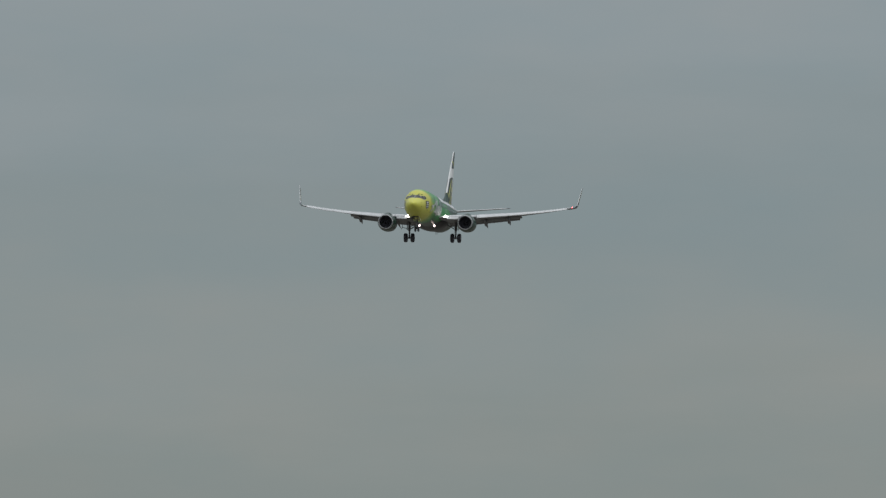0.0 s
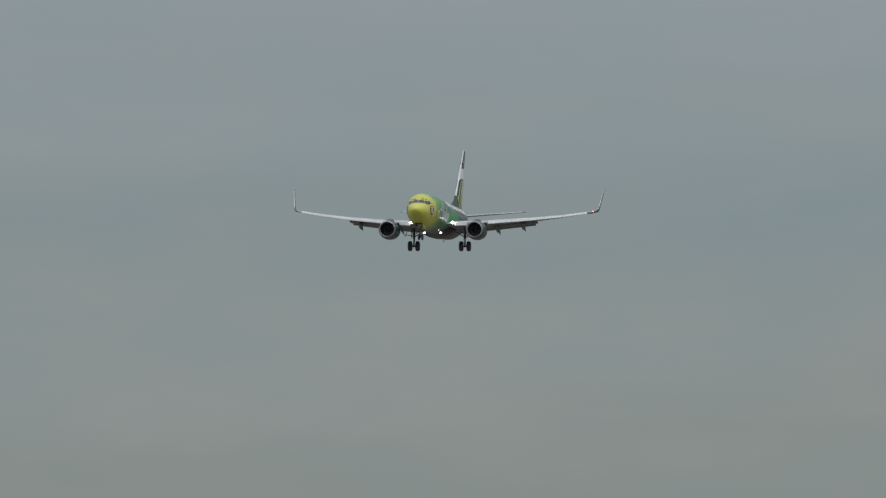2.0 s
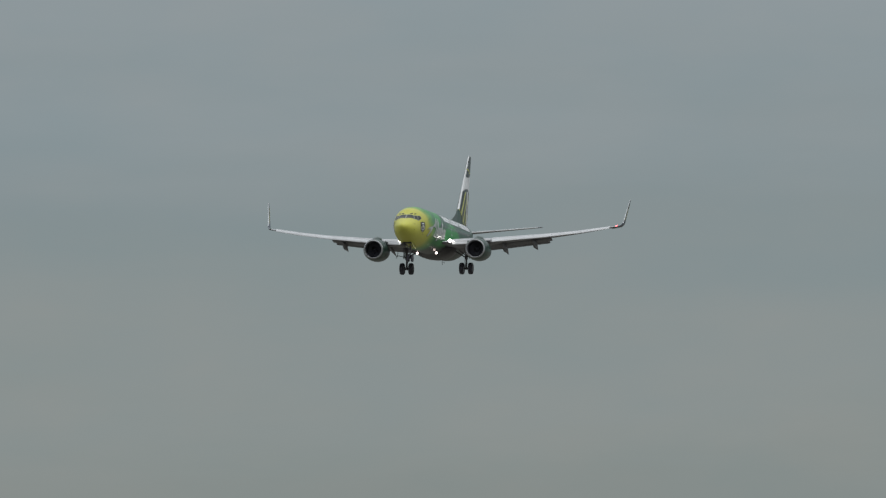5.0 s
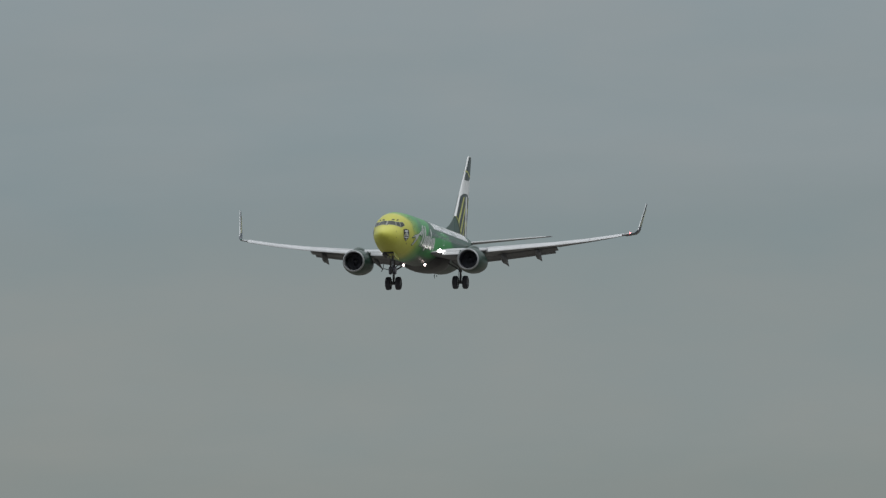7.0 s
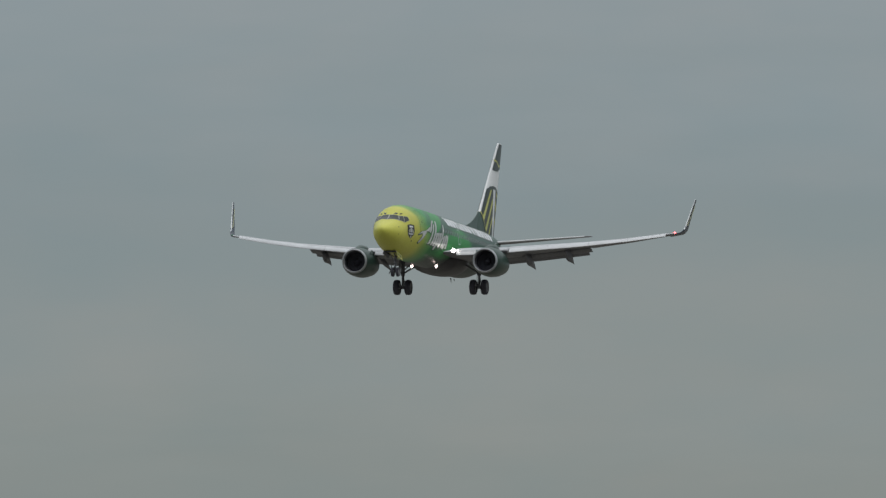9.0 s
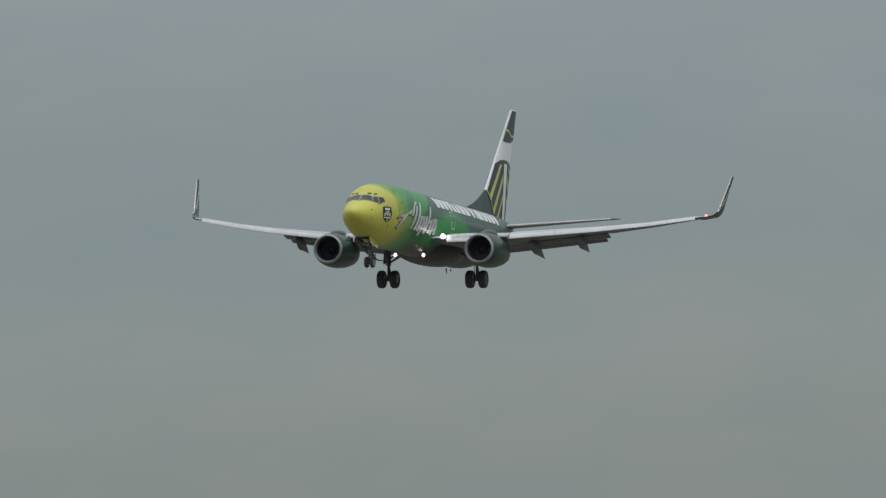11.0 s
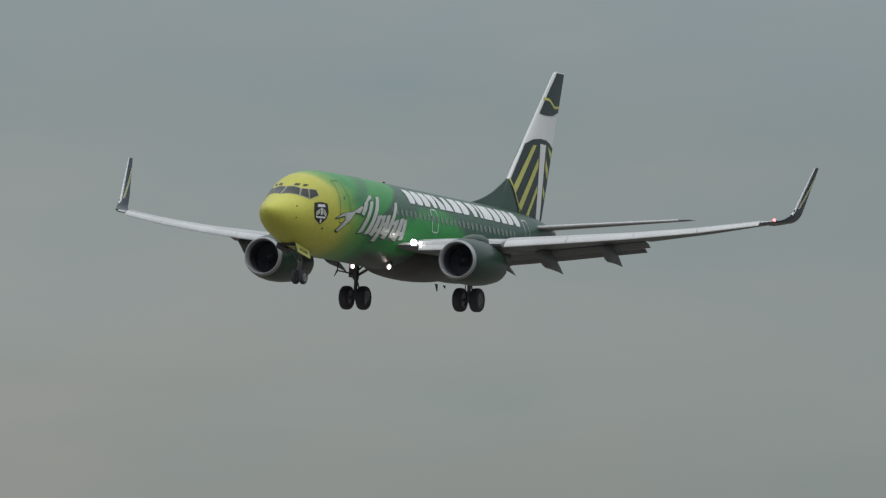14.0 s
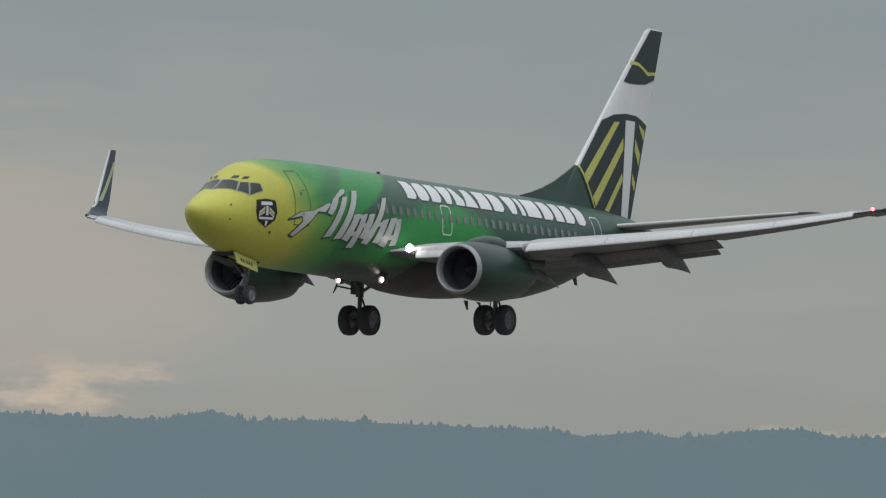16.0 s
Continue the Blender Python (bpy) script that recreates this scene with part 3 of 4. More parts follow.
def probes():
    for side in (1, -1):
        for y, z in ((1.18, .05), (1.12, -.48)) if side > 0 else ():
            p = hull(y, hull_angle(y, z)) if z > 0 else hull(y, hull_angle(y, z))
            q = p + Vector((0.03, -0.02, 0))
            bm = joined(rod(p, q, 0.026), rod(q, q + Vector((0, -0.08, 0)), 0.016))
            part("pitot_probe", mirrored(bm, side), DARK, fuselage)
        part("static_port", on_hull([rounded(3.12, -.86, 3.22, -.76, .04)], side), DARK, fuselage)
    for y, h in ((19.2, .34), (20.1, .14)):
        z = -2.2
        part("blade_antenna", loft([section((0, y - .18, z), .34, .12, (0, 1, 0), (1, 0, 0)), section((0, y + .05, z - h), .12, .12, (0, 1, 0), (1, 0, 0))]), DARK, fuselage)
    part("drain_mast", loft([section((0, 26.8, -.72), .4, .14, (0, 1, 0), (1, 0, 0)), section((0, 27.1, -1.1), .2, .12, (0, 1, 0), (1, 0, 0))]), DARK, fuselage)
    z = form(12.67, 1)
    part("beacon", turned([(12.58, .01), (12.61, .045), (12.67, .06), (12.73, .045), (12.76, .01)], (0, 0, z + .05), 14), BEACON, fuselage, "red anti-collision beacon")


cockpit_windows()
cabin_windows()
doors()
title_marks()
logo_marks()
badges()
probes()


def belly_fairing():
    rings = []
    for k in range(25):
        u = k / 24
        y = 11.1 + 9.2 * u
        s = math.sin(math.pi * u) ** (1.0 if u < 0.3 else 0.6) if 0 < u < 1 else 0.02
        w, d = 0.35 + 1.63 * s, 0.55 + 0.57 * s
        ring = []
        for i in range(28):
            t = math.pi + math.pi * i / 27
            ring.append(Vector((w * math.cos(t), y, -1.2 + 0.02 + (d + 0.02) * math.sin(t))))
        rings.append(ring)
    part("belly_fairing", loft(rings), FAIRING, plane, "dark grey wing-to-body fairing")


belly_fairing()

# ---- wings ----
WX = (0, 1.88, 2.4, 5.85, 10.66, 13.8, 17.0)
LEAD = (10.7, 11.0, 11.42, 13.30, 15.93, 17.65, 19.4)
RISE = (-1.05, -.95, -.90, -.66, -.06, .43, 1.05)


def lead(x):
    return float(np.interp(x, WX, LEAD))


def trail(x):
    return float(np.interp(x, (0, 1.88, 5.8, 17.0), (18.1, 18.1, 18.25, 21.0)))


def rise(x):
    return float(np.interp(x, WX, RISE))


def droop(x):
    return radians(float(np.interp(x, (0, 6, 17), (2.5, 1.5, 0.3))))


def wing_section(x, cut_at=1.0):
    back = 0.24 if 5.95 < x < 16.4 else 0.0
    y0, y1 = lead(x) + back, trail(x)
    c = (y1 - y0) * cut_at
    th = float(np.interp(x, (1.2, 1.88, 2.6, 6, 17), (0.035, 0.06, 0.12, 0.12, 0.085))) / cut_at
    a = droop(x)
    return section((x, y0, rise(x) + back * 0.35), c, th, (0, math.cos(a), -math.sin(a)), (0, math.sin(a), math.cos(a)), 0.012)


def tail_of(x, u):
    """A point of the clean wing's chord line at share u."""
    a = droop(x)
    c = trail(x) - lead(x)
    return Vector((x, lead(x) + c * u * math.cos(a), rise(x) - c * u * math.sin(a)))


def wing(side):
    xs = [1.2, 1.88, 2.4, 3.5, 4.6, 5.84, 5.96, 7.5, 9.2, 10.78]
    rings = [wing_section(x, 0.86) for x in xs] + [wing_section(x) for x in (10.84, 12, 13.5, 15, 16.38, 16.42, 17.0)]
    w = part("wing", mirrored(loft(rings), side), [WING_GREY, SHADED_GREY], plane, "light grey swept wing, shade painted into the underside", 30)
    # downward faces take the darker grey, so their shade is painted on
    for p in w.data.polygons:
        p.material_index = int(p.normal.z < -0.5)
    # slats along the leading edge
    for a, b in ((5.97, 8.47), (8.49, 11.22), (11.24, 13.82), (13.84, 16.36)):
        tilt = radians(42)
        rings = [section((x, lead(x) - .02, rise(x) - .17 + .004 * (x - 6)), 0.56 - 0.022 * (x - 6), 0.19, (0, math.cos(tilt), math.sin(tilt)), (0, -math.sin(tilt), math.cos(tilt)), 0.05) for x in (a, (a + b) / 2, b)]
        part("slat", mirrored(loft(rings), side), PALE_METAL, w, "pale metal leading-edge slat")
    rings = [section((x, lead(x) - .10, rise(x) - .28), .50, .10, (0, .45, .9), (0, -.9, .45), 0.02) for x in (2.5, 3.3, 3.9)]
    part("krueger_flap", mirrored(loft(rings), side), PALE_METAL, w, "pale inboard leading-edge flap")
    # flaps in two steps, hung below the trailing edge
    for a, b in ((2.0, 4.94), (4.95, 10.75)):
        for name, off, chord, tilt, dz in (("flap", -0.26, 0.92, 17, .05), ("aft_flap", 0.58, 0.42, 28, -.185)):
            rings = []
            for x in np.linspace(a, b - (0.28 if name == "aft_flap" and b > 6 else 0), 4):
                p = tail_of(x, 0.87) + Vector((0, off, dz))
                t = radians(tilt)
                k = 1.0 - 0.02 * (x - 5)
                rings.append(section(p, chord * k, 0.15, (0, math.cos(t), -math.sin(t)), (0, math.sin(t), math.cos(t)), 0.02))
            part(name, mirrored(loft(rings), side), SHADED_GREY, w, "lowered grey trailing-edge flap")
    # upper trailing edge over the flaps
    rings = [section(tail_of(x, 0.84) + Vector((0, 0, .03)), (trail(x) - lead(x)) * 0.10 + 0.05, 0.06, (0, 1, -.10), (0, .10, 1)) for x in (5.7, 8, 10.64)]
    part("spoiler", mirrored(loft(rings), side), WING_GREY, w, "grey spoiler panel over the flaps")
    for x, tip_y, tip_z, size in ((4.35, 18.6, -1.80, .62), (6.55, 19.08, -1.64, 1.12), (9.31, 19.64, -1.19, 1.1)):
        start = tail_of(x, 0.44) + Vector((0, 0, -.22))
        mid = tail_of(x, 0.84) + Vector((0, 0, -.42))
        tip = Vector((x, tip_y, tip_z))
        rings = []
        for k in range(11):
            u = k / 10
            p = start * (1 - u) ** 2 + mid * 2 * u * (1 - u) + tip * u * u
            s = max(0.03, min(1.0, (u + 0.06) * 2.6) * (1 if u < 0.38 else ((1.0 - u) / 0.62) ** 0.9))
            rings.append(circle(p, (0, 1, -.15 - .5 * u), 0.19 * s * size, 14, 0.40 * s * size))
        part("flap_fairing", mirrored(loft(rings), side), SHADED_GREY, w, "grey canoe-shaped flap track fairing")
    # winglet
    rings = []
    for k in range(11):
        u = k / 10
        if u < 0.45:
            b = radians(8 + 72 * (u / 0.45))
            s = u / 0.45
            x = 17.0 + 0.45 * math.sin(s * math.pi / 2)
            z = 1.05 + 0.58 * (1 - math.cos(s * math.pi / 2))
            y, c = 19.4 + 1.28 * s, 1.6 - 0.58 * s
        else:
            s = (u - 0.45) / 0.55
            b = radians(80)
            x, z = 17.45 + 0.35 * s, 1.63 + 2.17 * s
            y, c = 20.68 + 1.48 * s, 1.02 - 0.58 * s
        rings.append(section((x, y, z), c, 0.085, (0, 1, 0), (-math.sin(b), 0, math.cos(b))))
    part("winglet", mirrored(loft(rings), side), WINGLET_DARK, w, "dark blue-green upturned winglet")
    stripe = []
    for k in range(9):
        v = .06 + .72 * k / 8
        x, z, y, c = 17.45 + 0.35 * v, 1.63 + 2.17 * v, 20.68 + 1.48 * v, 1.02 - 0.58 * v
        u = 0.26 + 0.60 * k / 8
        stripe.append((x, y + c * u, z, c * 0.27, c * 0.05))
    for face in (-1, 1):
        verts = []
        for x, y, z, wd, th in stripe:
            verts += [Vector((x + face * (th + .006), y - wd / 2, z)), Vector((x + face * (th + .006), y + wd / 2, z))]
        faces = [(2 * i, 2 * i + 1, 2 * i + 3, 2 * i + 2) for i in range(8)]
        part("winglet_stripe", mirrored(build(verts, faces), side), PALE_YELLOW, w, "pale yellow stripe on the winglet")
    rings = [section((17 + .45 * math.sin(s * math.pi / 2), 19.38 + 1.28 * s, 1.05 + .58 * (1 - math.cos(s * math.pi / 2))), .34, .30, (0, 1, 0), (-math.sin(s), 0, math.cos(s))) for s in (.8,)]
    rings += [section((17.45 + .35 * s, 20.66 + 1.48 * s, 1.63 + 2.17 * s), .30 - .17 * s, .30, (0, 1, 0), (-1, 0, .15)) for s in (0, .5, 1)]
    part("winglet_edge", mirrored(loft(rings), side), SILVER_WHITE, w, "pale metal winglet leading edge")
    # navigation lamp at the tip, landing lamp at the root
    rings = [circle((16.98, 19.36 + .5 * (v + .14), 1.10), (0, 1, 0), r, 12) for v, r in ((-.14, .015), (-.08, .06), (.02, .075), (.12, .05), (.16, .01))]
    part("navigation_lamp", mirrored(loft(rings), side), LAMP_RED if side > 0 else LAMP_GREEN, w, "glowing red wingtip lamp" if side > 0 else "green wingtip lamp")
    for x, y, z, big, name in ((2.33, 11.20, -.82, .145, "landing_lamp"), (2.62, 11.37, -.83, .045, "turnoff_lamp")):
        rings = [circle((x, y + v, z), (0, 1, 0), r * big, 20) for v, r in ((-.02, .2), (-.01, .7), (.0, 1.0), (.02, 1.03))]
        part(name, mirrored(loft(rings), side), LAMP_WHITE, w, "brightly lit lamp in the wing root")


for side in (1, -1):
    wing(side)


def engine(side):
    cx, cz = 4.96, -1.66
    e = part("engine_cowl", mirrored(turned([(10.42, .93), (10.6, .985), (11.0, 1.06), (11.6, 1.10), (12.4, 1.09), (13.2, 1.01), (13.9, .89), (14.25, .82), (14.22, .76), (13.9, .78)], (cx, 0, cz), 44, 1.02, .97), side),
             COWL_GREEN, plane, "dark green engine cowling")
    part("inlet_lip", mirrored(turned([(10.44, .935), (10.34, .915), (10.27, .88), (10.25, .84), (10.29, .80), (10.4, .775), (10.55, .765)], (cx, 0, cz), 44, 1.02, .97), side), BARE, e, "bare metal inlet lip")
    part("inlet_duct", mirrored(turned([(10.54, .765), (10.9, .77), (11.35, .785), (11.4, .785)], (cx, 0, cz), 44, 1.02, .97), side), DUCT, e)
    part("fan_backing", mirrored(loft([circle((cx, 11.42, cz), (0, 1, 0), .79, 32), circle((cx, 11.46, cz), (0, 1, 0), .79, 32)]), side), FAN, e)
    for k in range(24):
        t = 2 * math.pi * k / 24
        d, n = Vector((math.cos(t), 0, math.sin(t))), Vector((-math.sin(t), 0, math.cos(t)))
        c = Vector((cx, 11.3, cz))
        verts = [c + d * .22 - n * .02 + Vector((0, -.06, 0)), c + d * .22 + n * .03 + Vector((0, .07, 0)), c + d * .77 + n * .13 + Vector((0, .06, 0)), c + d * .77 - n * .10 + Vector((0, -.04, 0))]
        bm = build(verts + [v + Vector((0, .012, 0)) for v in verts], [(0, 1, 2, 3), (4, 5, 6, 7), (0, 1, 5, 4), (1, 2, 6, 5), (2, 3, 7, 6), (3, 0, 4, 7)])
        part("fan_blade", mirrored(bm, side), FAN, e)
    part("spinner", mirrored(turned([(10.85, .01), (10.92, .06), (11.05, .13), (11.2, .20), (11.32, .24)], (cx, 0, cz), 24), side), FAN, e)
    part("core_nozzle", mirrored(turned([(13.7, .62), (14.3, .58), (14.9, .46), (15.3, .36), (15.28, .30), (14.9, .28), (15.2, .22), (15.7, .05), (15.75, .005)], (cx, 0, cz + .04), 32), side), STEEL, e, "dark metal exhaust nozzle")
    rings = []
    for y, z0, z1, w in ((10.75, -.85, -.66, .05), (11.3, -.95, -.47, .24), (12.0, -.95, -.33, .36), (12.9, -1.0, -.30, .38), (13.8, -1.1, -.50, .33), (15.0, -1.3, -.75, .22), (16.4, -1.25, -.85, .05)):
        rings.append([Vector((cx + w * math.cos(t), y, (z0 + z1) / 2 + (z1 - z0) / 2 * math.sin(t))) for t in (2 * math.pi * i / 16 for i in range(16))])
    part("pylon", mirrored(loft(rings), side), COWL_GREEN, e, "dark green engine pylon")
    rings = [section((cx - .95, y, cz + .62 + dz), c, .05, (0, 1, 0), (.8, 0, .5)) for y, dz, c in ((11.15, 0, 1.0), (11.5, .28, .5))]
    part("nacelle_strake", mirrored(loft(rings), side), COWL_GREEN, e)


for side in (1, -1):
    engine(side)


def tyre(parent, centre, r, w, label):
    prof = [(-.5, .62), (-.5, .80), (-.46, .90), (-.36, .965), (-.18, .995), (0, 1.0), (.18, .995), (.36, .965), (.46, .90), (.5, .80), (.5, .62)]
    n = 36
    rings = [[Vector((centre[0] + a * w, centre[1] + math.cos(t) * b * r, centre[2] + math.sin(t) * b * r)) for t in (2 * math.pi * i / n for i in range(n))] for a, b in prof]
    part("tyre", loft(rings, cap=False), RUBBER, parent, label)
    prof = [(-.46, .02), (-.40, .22), (-.40, .26), (-.30, .34), (-.30, .52), (-.44, .60), (-.46, .64), (.46, .64), (.44, .60), (.30, .52), (.30, .34), (.40, .26), (.40, .22), (.46, .02)]
    rings = [[Vector((centre[0] + a * w, centre[1] + math.cos(t) * b * r, centre[2] + math.sin(t) * b * r)) for t in (2 * math.pi * i / n for i in range(n))] for a, b in prof]
    part("wheel_rim", loft(rings), RIM, parent, "grey metal wheel rim")


def main_gear(side):
    x, y, z = 2.92, 16.44, -3.11
    bm = joined(rod((x, y - .05, -.9), (x, y - .02, -2.25), .15), rod((x, y, -2.2), (x, y, z + .02), .085), rod((x - .62, y, z), (x + .62, y, z), .075),
                rod((x, y, z - .12), (x, y, z + .14), .12))
    leg = part("main_gear_leg", mirrored(bm, side), STEEL, plane, "dark steel main landing gear leg")
    for dx in (-.43, .43):
        tyre(leg, ((x + dx) * side, y, z), .565, .42, "black main wheel tyre")
    part("side_brace", mirrored(joined(rod((x, y, -2.1), (x - 1.25, y + .05, -1.35), .065), rod((x, y - .05, -1.9), (x - .7, y - .1, -1.35), .045)), side), STEEL, leg)
    part("drag_brace", mirrored(rod((x, y - .05, -2.05), (x, y - .95, -1.15), .05), side), STEEL, leg)
    part("torque_link", mirrored(joined(rod((x, y + .1, -2.2), (x, y + .38, -2.62), .04), rod((x, y + .38, -2.62), (x, y + .08, -3.0), .04)), side), STEEL, leg)
    verts = [Vector((x + .22, y - .28, -1.0)), Vector((x + .22, y + .30, -1.0)), Vector((x + .26, y + .24, -2.15)), Vector((x + .26, y - .2, -2.15))]
    bm = build(verts + [v + Vector((.035, 0, 0)) for v in verts], [(0, 1, 2, 3), (4, 5, 6, 7), (0, 1, 5, 4), (1, 2, 6, 5), (2, 3, 7, 6), (3, 0, 4, 7)])
    part("gear_door", mirrored(bm, side), SHADED_GREY, leg, "grey door plate on the gear leg")
    part("door_link", mirrored(joined(rod((x + .1, y - .05, -2.0), (x + .85, y - .3, -1.85), .035), rod((x + .85, y - .3, -1.85), (x + .98, y - .3, -2.12), .05, .02), rod((x + .8, y - .3, -1.5), (x + .85, y - .3, -1.9), .03)), side), STEEL, leg)
    part("brake_hose", mirrored(joined(rod((x - .09, y - .1, -1.6), (x - .13, y - .15, -2.5), .02), rod((x - .13, y - .15, -2.5), (x - .08, y - .05, -3.0), .02)), side), DARK, leg)


def nose_gear():
    y, z = 3.78, -3.02
    bm = joined(rod((0, y + .02, -1.7), (0, y, -2.55), .10), rod((0, y, -2.5), (0, y, z), .06), rod((-.28, y, z), (.28, y, z), .05))
    leg = part("nose_gear_leg", bm, STEEL, plane, "dark steel nose landing gear leg")
    for x in (-.19, .19):
        tyre(leg, (x, y, z), .345, .20, "black nose wheel tyre")
    part("drag_brace", joined(rod((.1, y, -2.3), (.16, y - .95, -1.75), .035), rod((-.1, y, -2.3), (-.16, y - .95, -1.75), .035)), STEEL, leg)
    part("torque_link", joined(rod((0, y - .08, -2.45), (0, y - .28, -2.7), .03), rod((0, y - .28, -2.7), (0, y - .06, -2.92), .03)), STEEL, leg)
    part("taxi_lamp", turned([(y - .22, .01), (y - .2, .07), (y - .1, .08), (y - .06, .03)], (0, 0, -2.32), 14), RIM, leg)
    # closed box on the keel; the open well's darkness is its colour
    part("wheel_well_shade", loft([[Vector((a, b, -1.68)) for a, b in ((-.36, 2.25), (.36, 2.25), (.36, 4.1), (-.36, 4.1))], [Vector((a, b, form(b, 2) - .004)) for a, b in ((-.36, 2.25), (.36, 2.25), (.36, 4.1), (-.36, 4.1))]]), DARK, plane, "closed dark box coloured as the nose wheel well's shade")
    for side in (1, -1):
        drop = 0.42 if side > 0 else 0.24
        top = [(2.2, form(2.2, 2) + .0), (3.75, form(3.75, 2) + .04)]
        verts = [Vector((.44, top[0][0], top[0][1])), Vector((.44, top[1][0], top[1][1])), Vector((.56, 3.67, top[1][1] - drop)), Vector((.56, 2.25, top[0][1] - drop))]
        bm = build(verts + [v + Vector((.014, 0, 0)) for v in verts], [(0, 1, 2, 3), (4, 5, 6, 7), (0, 1, 5, 4), (1, 2, 6, 5), (2, 3, 7, 6), (3, 0, 4, 7)])
        door = part("nose_gear_door", mirrored(bm, side), YELLOW, plane, "yellow open nose gear door")
        mid = sum(verts, Vector()) / 4
        wide = [mid + (v - mid) * 1.06 for v in verts]
        inner = build([v + Vector((-.006, 0, 0)) for v in wide] + [v + Vector((-.02, 0, 0)) for v in wide], [(0, 1, 2, 3), (4, 5, 6, 7), (0, 1, 5, 4), (1, 2, 6, 5), (2, 3, 7, 6), (3, 0, 4, 7)])
        part("door_lining", mirrored(inner, side), STEEL, door, "dark inner side of the gear door")
        for k in range(5):
            u0, u1 = 0.22 + .11 * k + (.04 if k > 1 else 0), 0.29 + .11 * k + (.04 if k > 1 else 0)
            def at(u, v):
                a, b = verts[0].lerp(verts[1], u), verts[3].lerp(verts[2], u)
                return a.lerp(b, v) + Vector((.022, 0, 0))
            part("door_bar", mirrored(build([at(u0, .38), at(u1, .38), at(u1, .66), at(u0, .66)], [(0, 1, 2, 3)]), side), SEAM, door, "dark painted bar on the gear door")


for side in (1, -1):
    main_gear(side)
nose_gear()


def belly_lamps():
    for side in (1, -1):
        x, y, z = .93, 11.74, -1.95
        lamp = part("belly_lamp", mirrored(joined(rod((x, y + .25, z + .35), (x, y + .12, z), .05), rod((x, y + .2, z), (x, y + .02, z), .12, .14, 20)), side), STEEL, plane, "retractable belly landing lamp, lowered and lit")
        rings = [circle((x, y + v, z), (0, 1, 0), r, 20) for v, r in ((-.03, .02), (-.02, .07), (.0, .11), (.02, .115))]
        # hood added to half hide the lit glass at oblique angles
        hood = turned([(y + .06, .125), (y - .15, .125), (y - .15, .118), (y + .06, .118)], (x, 0, z), 24)
        part("lamp_hood", mirrored(hood, side), STEEL, lamp, "dark metal hood added to narrow the lamp's light")
        part("lamp_glass", mirrored(loft(rings), side), LAMP_WARM, lamp, "glowing warm white lamp glass")


belly_lamps()

# ---- tail ----
def fin_lead(z):
    return 26.75 + (z - 3.35) * 0.9025


def fin_trail(z):
    return 31.11 + (z - 1.74) * 0.27


def fin_half(y, z):
    c = fin_trail(z) - fin_lead(z)
    return c * 0.10 * foil(min(max((y - fin_lead(z)) / c, 0.0), 1.0))


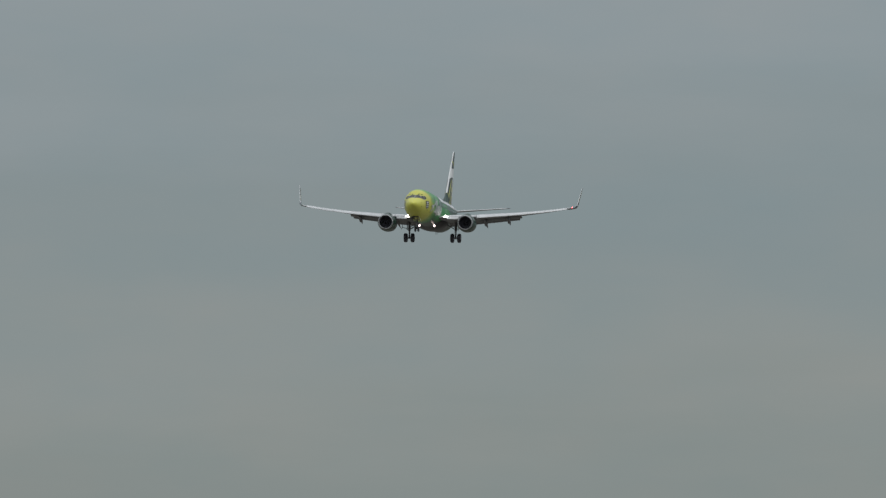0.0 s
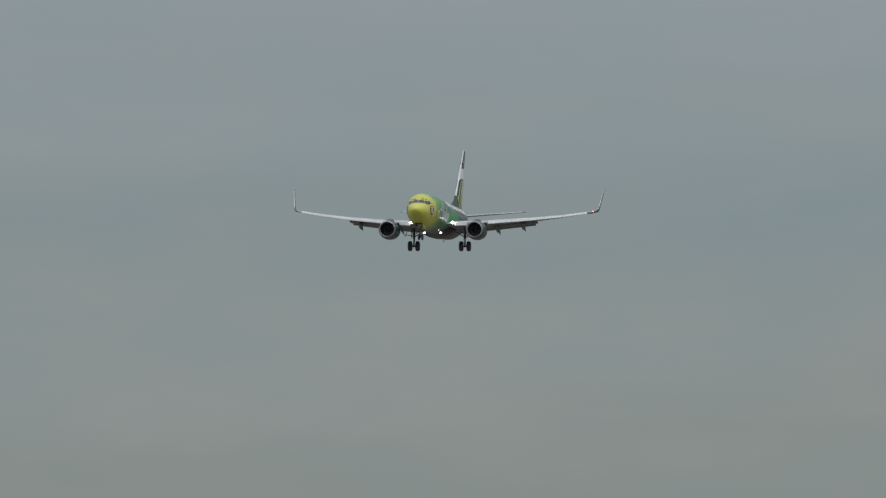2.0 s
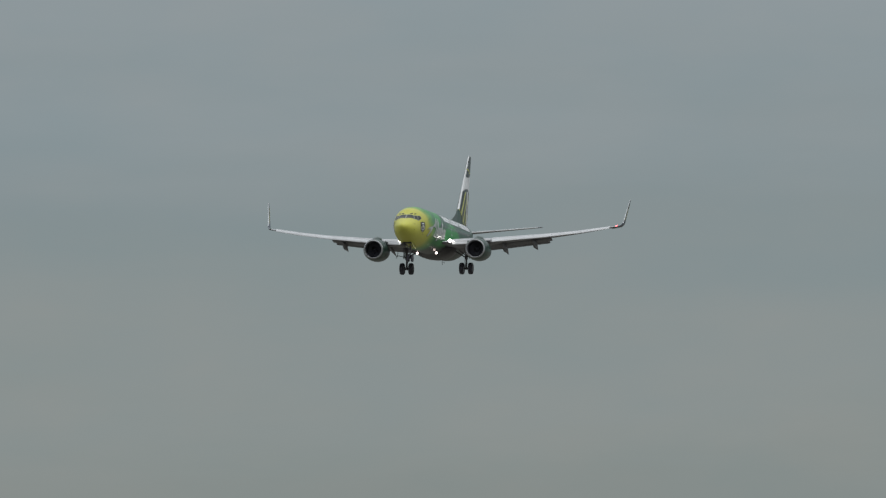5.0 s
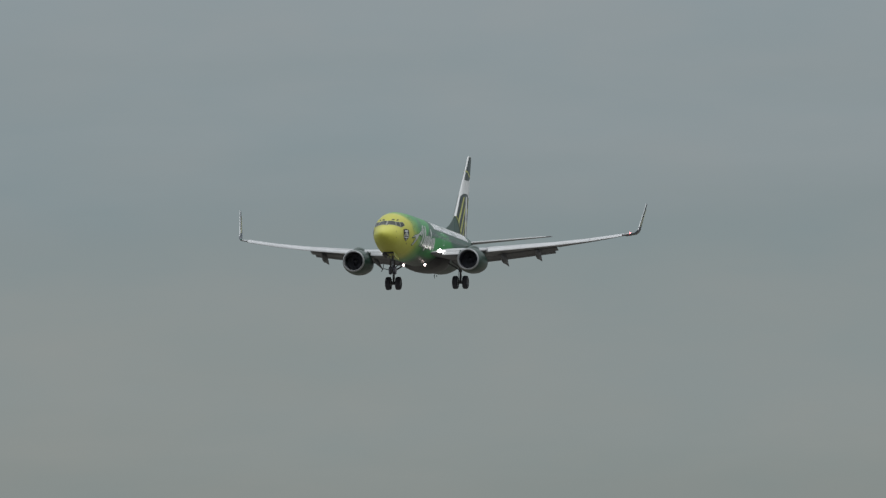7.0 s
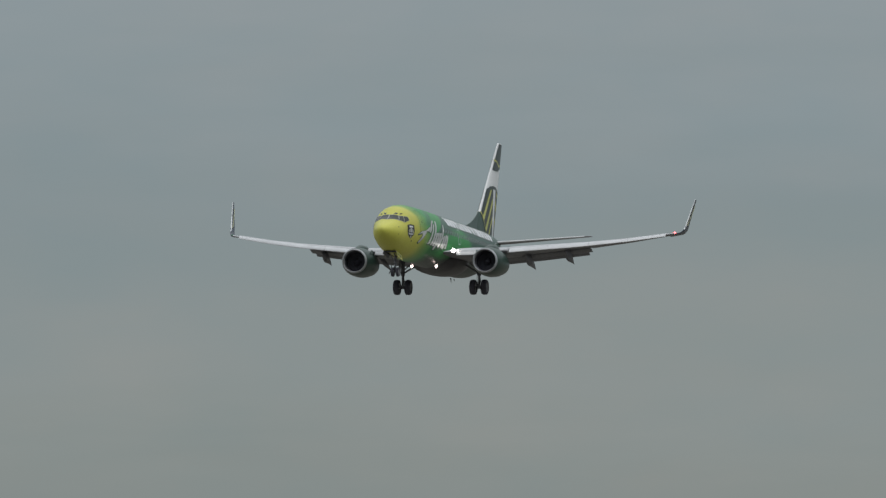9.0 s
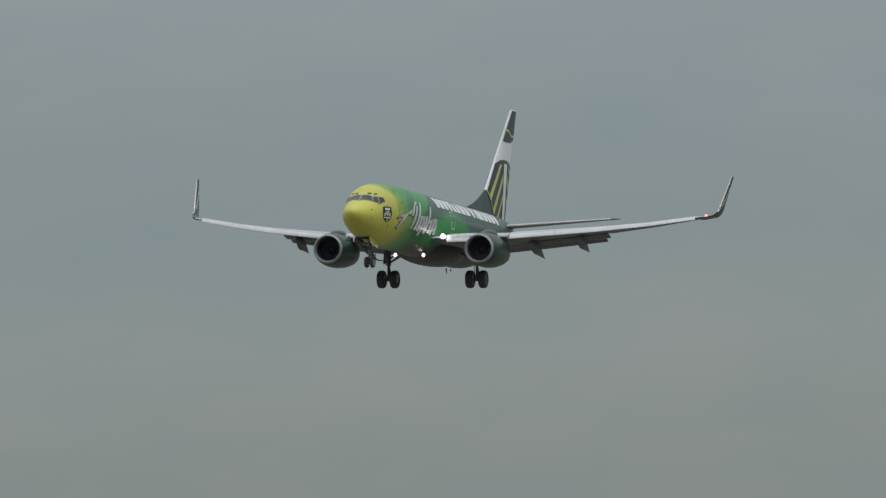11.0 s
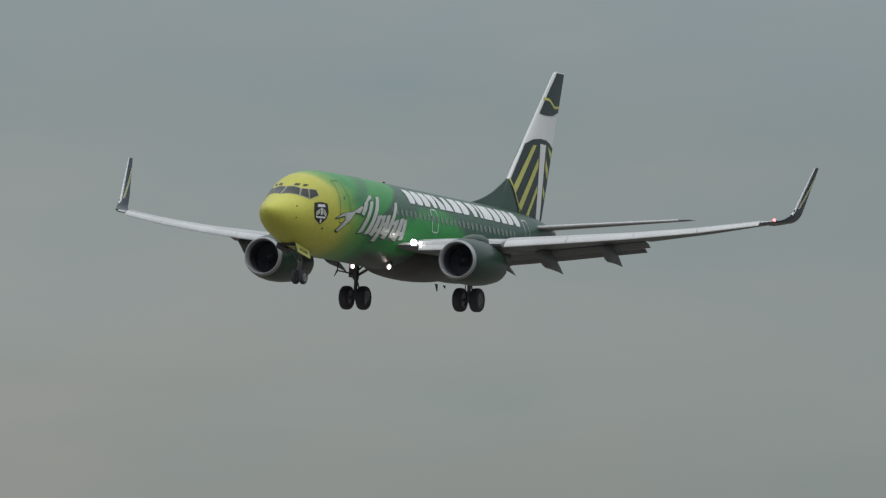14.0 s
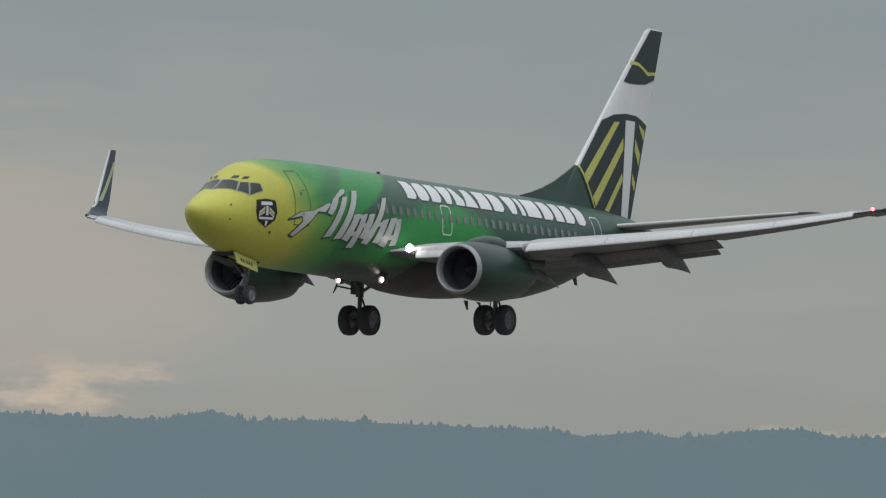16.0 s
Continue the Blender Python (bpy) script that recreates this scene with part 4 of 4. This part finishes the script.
def tail():
    rings = [section((0, fin_lead(z), z), fin_trail(z) - fin_lead(z), 0.10, (0, 1, 0), (1, 0, 0)) for z in (1.3, 2.2, 3.4, 4.2, 5.2, 6.2, 7.2, 8.2, 8.9)]
    rings.append(section((0, fin_lead(9.0) + .12, 9.02), fin_trail(9.0) - fin_lead(9.0) - .14, 0.05, (0, 1, 0), (1, 0, 0)))
    fin = part("fin", loft(rings), [WHITE, DEEP_GREEN], plane, "white tail fin with dark green and yellow paint", 30)
    for p in fin.data.polygons:
        p.material_index = int(p.center.z < 3.35)

    def paint(name, polys, material, label="", lift=0.018):
        ys, zs = [p[0] for q in polys for p in q], [p[1] for q in polys for p in q]
        for side in (1, -1):
            bm = cut(polys, np.arange(min(ys) + .12, max(ys), .12), np.arange(min(zs) + .5, max(zs), .5))
            for v in bm.verts:
                v.co.x = side * (fin_half(v.co.y, v.co.z) + lift)
            part(name, bm, material, fin, label)

    def edge(z, d=0.20):
        return (fin_lead(z) + d, z)

    def back(z, d=0.012):
        return (fin_trail(z) - d, z)
    paint("fin_cap", [(edge(8.96, .25), back(8.96), back(7.9), back(7.08), (31.8, 6.86), (31.06, 6.80), (30.4, 6.80), edge(6.85), edge(7.9))], FIN_DARK, "dark green fin cap")
    paint("cap_line", [(edge(7.68, .05), edge(7.55, .05), (31.2, 7.50), (31.19, 7.63)), ((31.19, 7.63), (31.2, 7.50), (31.92, 7.19), (31.94, 7.33)), ((31.94, 7.33), (31.92, 7.19), back(7.27), back(7.38))], YELLOW, "thin yellow line on the fin cap", 0.028)
    paint("fin_panel", [(edge(5.26, .1), (29.31, 5.52), (30.22, 5.62), (31.1, 5.60), (31.6, 5.48), back(5.30), back(3.6), back(1.6), (27.95, 1.6), (27.76, 1.9), (26.95, 3.1), edge(3.45, .16), edge(4.3, .14))], FIN_DARK, "dark green lower fin panel")
    for quad in (((29.33, 5.25), (27.17, 3.12), (27.37, 2.78), (29.74, 5.27)), ((30.06, 4.70), (27.72, 2.26), (28.02, 1.95), (30.10, 4.25)), ((30.08, 3.36), (28.74, 1.85), (29.08, 1.80), (30.16, 3.06)),
                 ((31.33, 5.32), (31.49, 5.08), (31.84, 4.70), (31.92, 5.06)), ((31.09, 4.74), (31.09, 4.28), (31.52, 3.71), (31.60, 4.18)), ((30.98, 3.42), (31.0, 3.02), (31.25, 2.72), (31.30, 3.06))):
        paint("fin_stripe", [quad], YELLOW, "yellow diagonal fin stripe", 0.028)
    paint("fin_bar", [((30.20, 5.37), (30.18, 1.66), (30.78, 1.66), (31.0, 5.38))], WHITE, "white upright bar on the fin", 0.029)
    paint("fin_stripe", [((26.84, 3.42), (27.86, 1.88), (27.94, 1.88), (26.93, 3.46))], YELLOW, "yellow line between fin and dorsal fin", 0.029)
    # dorsal fin
    rings = []
    for y, z in ((22.85, 2.0), (23.6, 2.16), (24.4, 2.38), (25.3, 2.70), (26.2, 3.12), (26.78, 3.42), (27.5, 3.8)):
        w = 0.03 + 0.055 * (y - 22.8)
        zb = 1.75
        rings.append([Vector((-w, y, zb)), Vector((-w * .55, y, zb + (z - zb) * .5)), Vector((-.03, y, z - .02)), Vector((0, y, z)), Vector((.03, y, z - .02)), Vector((w * .55, y, zb + (z - zb) * .5)), Vector((w, y, zb))])
    part("dorsal_fin", loft(rings), DEEP_GREEN, plane, "dark green dorsal fin")
    for side in (1, -1):
        rings = []
        for x in np.linspace(0.3, 7.17, 8):
            u = (x - .3) / 6.87
            rings.append(section((x, 27.75 + 4.15 * u, 1.12 + .84 * u), 3.75 - 2.45 * u, .06, (0, 1, .045), (0, -.045, 1)))
        rings.append(section((7.23, 32.05, 1.97), 1.05, .04, (0, 1, .045), (0, -.045, 1)))
        s = part("tailplane", mirrored(loft(rings), side), SHADED_GREY, plane, "grey horizontal tailplane")
        rings = [section((x, 27.735 + 4.15 * (x - .3) / 6.87, 1.12 + .84 * (x - .3) / 6.87), .42 - .025 * x, .40, (0, 1, .045), (0, -.045, 1)) for x in (.9, 4, 6.9)]
        part("tailplane_edge", mirrored(loft(rings), side), PALE_METAL, s, "pale leading edge")
    part("tail_cone", turned([(32.2, .24), (32.5, .19), (32.7, .12), (32.68, .08)], (0, 0, form(32.3, 1) - .20), 18), STEEL, plane, "dark exhaust at the tail cone")


tail()


def flown(t, yaw, pitch, roll):
    """The airliner's pose on its straight way down the glide path."""
    place = Vector((-233.232, 1460.689, 74.137 + EYE[2])) + Vector((0, -68.6429, -3.53373)) * t
    return Matrix.Translation(place) @ pose(0, 0, 0, 0, 0, yaw) @ pose(0, 0, 0, -pitch) @ pose(0, 0, 0, 0, roll, 0)


def motions():
    walk(plane, [
        (0.0, flown(0.0, 0.25, 2.00, 0.91)),
        (0.5, flown(0.5, 0.28, 1.90, 0.87)),
        (1.0, flown(1.0, 0.32, 1.80, 0.83)),
        (1.5, flown(1.5, 0.35, 1.70, 0.79)),
        (2.0, flown(2.0, 0.39, 1.60, 0.75)),
        (2.5, flown(2.5, 0.42, 1.50, 0.70)),
        (3.0, flown(3.0, 0.45, 1.39, 0.66)),
        (3.5, flown(3.5, 0.49, 1.29, 0.62)),
        (4.0, flown(4.0, 0.43, 1.38, 0.57)),
        (4.5, flown(4.5, 0.37, 1.48, 0.52)),
        (5.0, flown(5.0, 0.32, 1.57, 0.46)),
        (5.5, flown(5.5, 0.26, 1.66, 0.41)),
        (6.0, flown(6.0, 0.21, 1.75, 0.36)),
        (6.5, flown(6.5, 0.15, 1.84, 0.30)),
        (7.0, flown(7.0, 0.09, 1.94, 0.25)),
        (7.5, flown(7.5, 0.07, 2.03, 0.33)),
        (8.0, flown(8.0, 0.06, 2.12, 0.42)),
        (8.5, flown(8.5, 0.04, 2.21, 0.50)),
        (9.0, flown(9.0, 0.02, 2.30, 0.58)),
        (9.5, flown(9.5, 0.02, 2.26, 0.60)),
        (10.0, flown(10.0, 0.02, 2.23, 0.63)),
        (10.5, flown(10.5, 0.03, 2.19, 0.65)),
        (11.0, flown(11.0, 0.03, 2.16, 0.68)),
        (11.5, flown(11.5, 0.03, 2.13, 0.70)),
        (12.0, flown(12.0, 0.08, 2.21, 0.82)),
        (12.5, flown(12.5, 0.12, 2.29, 0.93)),
        (13.0, flown(13.0, 0.16, 2.37, 1.04)),
        (13.5, flown(13.5, 0.18, 2.21, 1.22)),
        (14.0, flown(14.0, 0.20, 2.06, 1.40)),
        (14.5, flown(14.5, 0.22, 1.90, 1.58)),
        (15.0, flown(15.0, 0.33, 1.99, 1.31)),
        (15.5, flown(15.5, 0.45, 2.07, 1.04)),
        (16.0, flown(16.0, 0.56, 2.15, 0.76)),
    ])


motions()
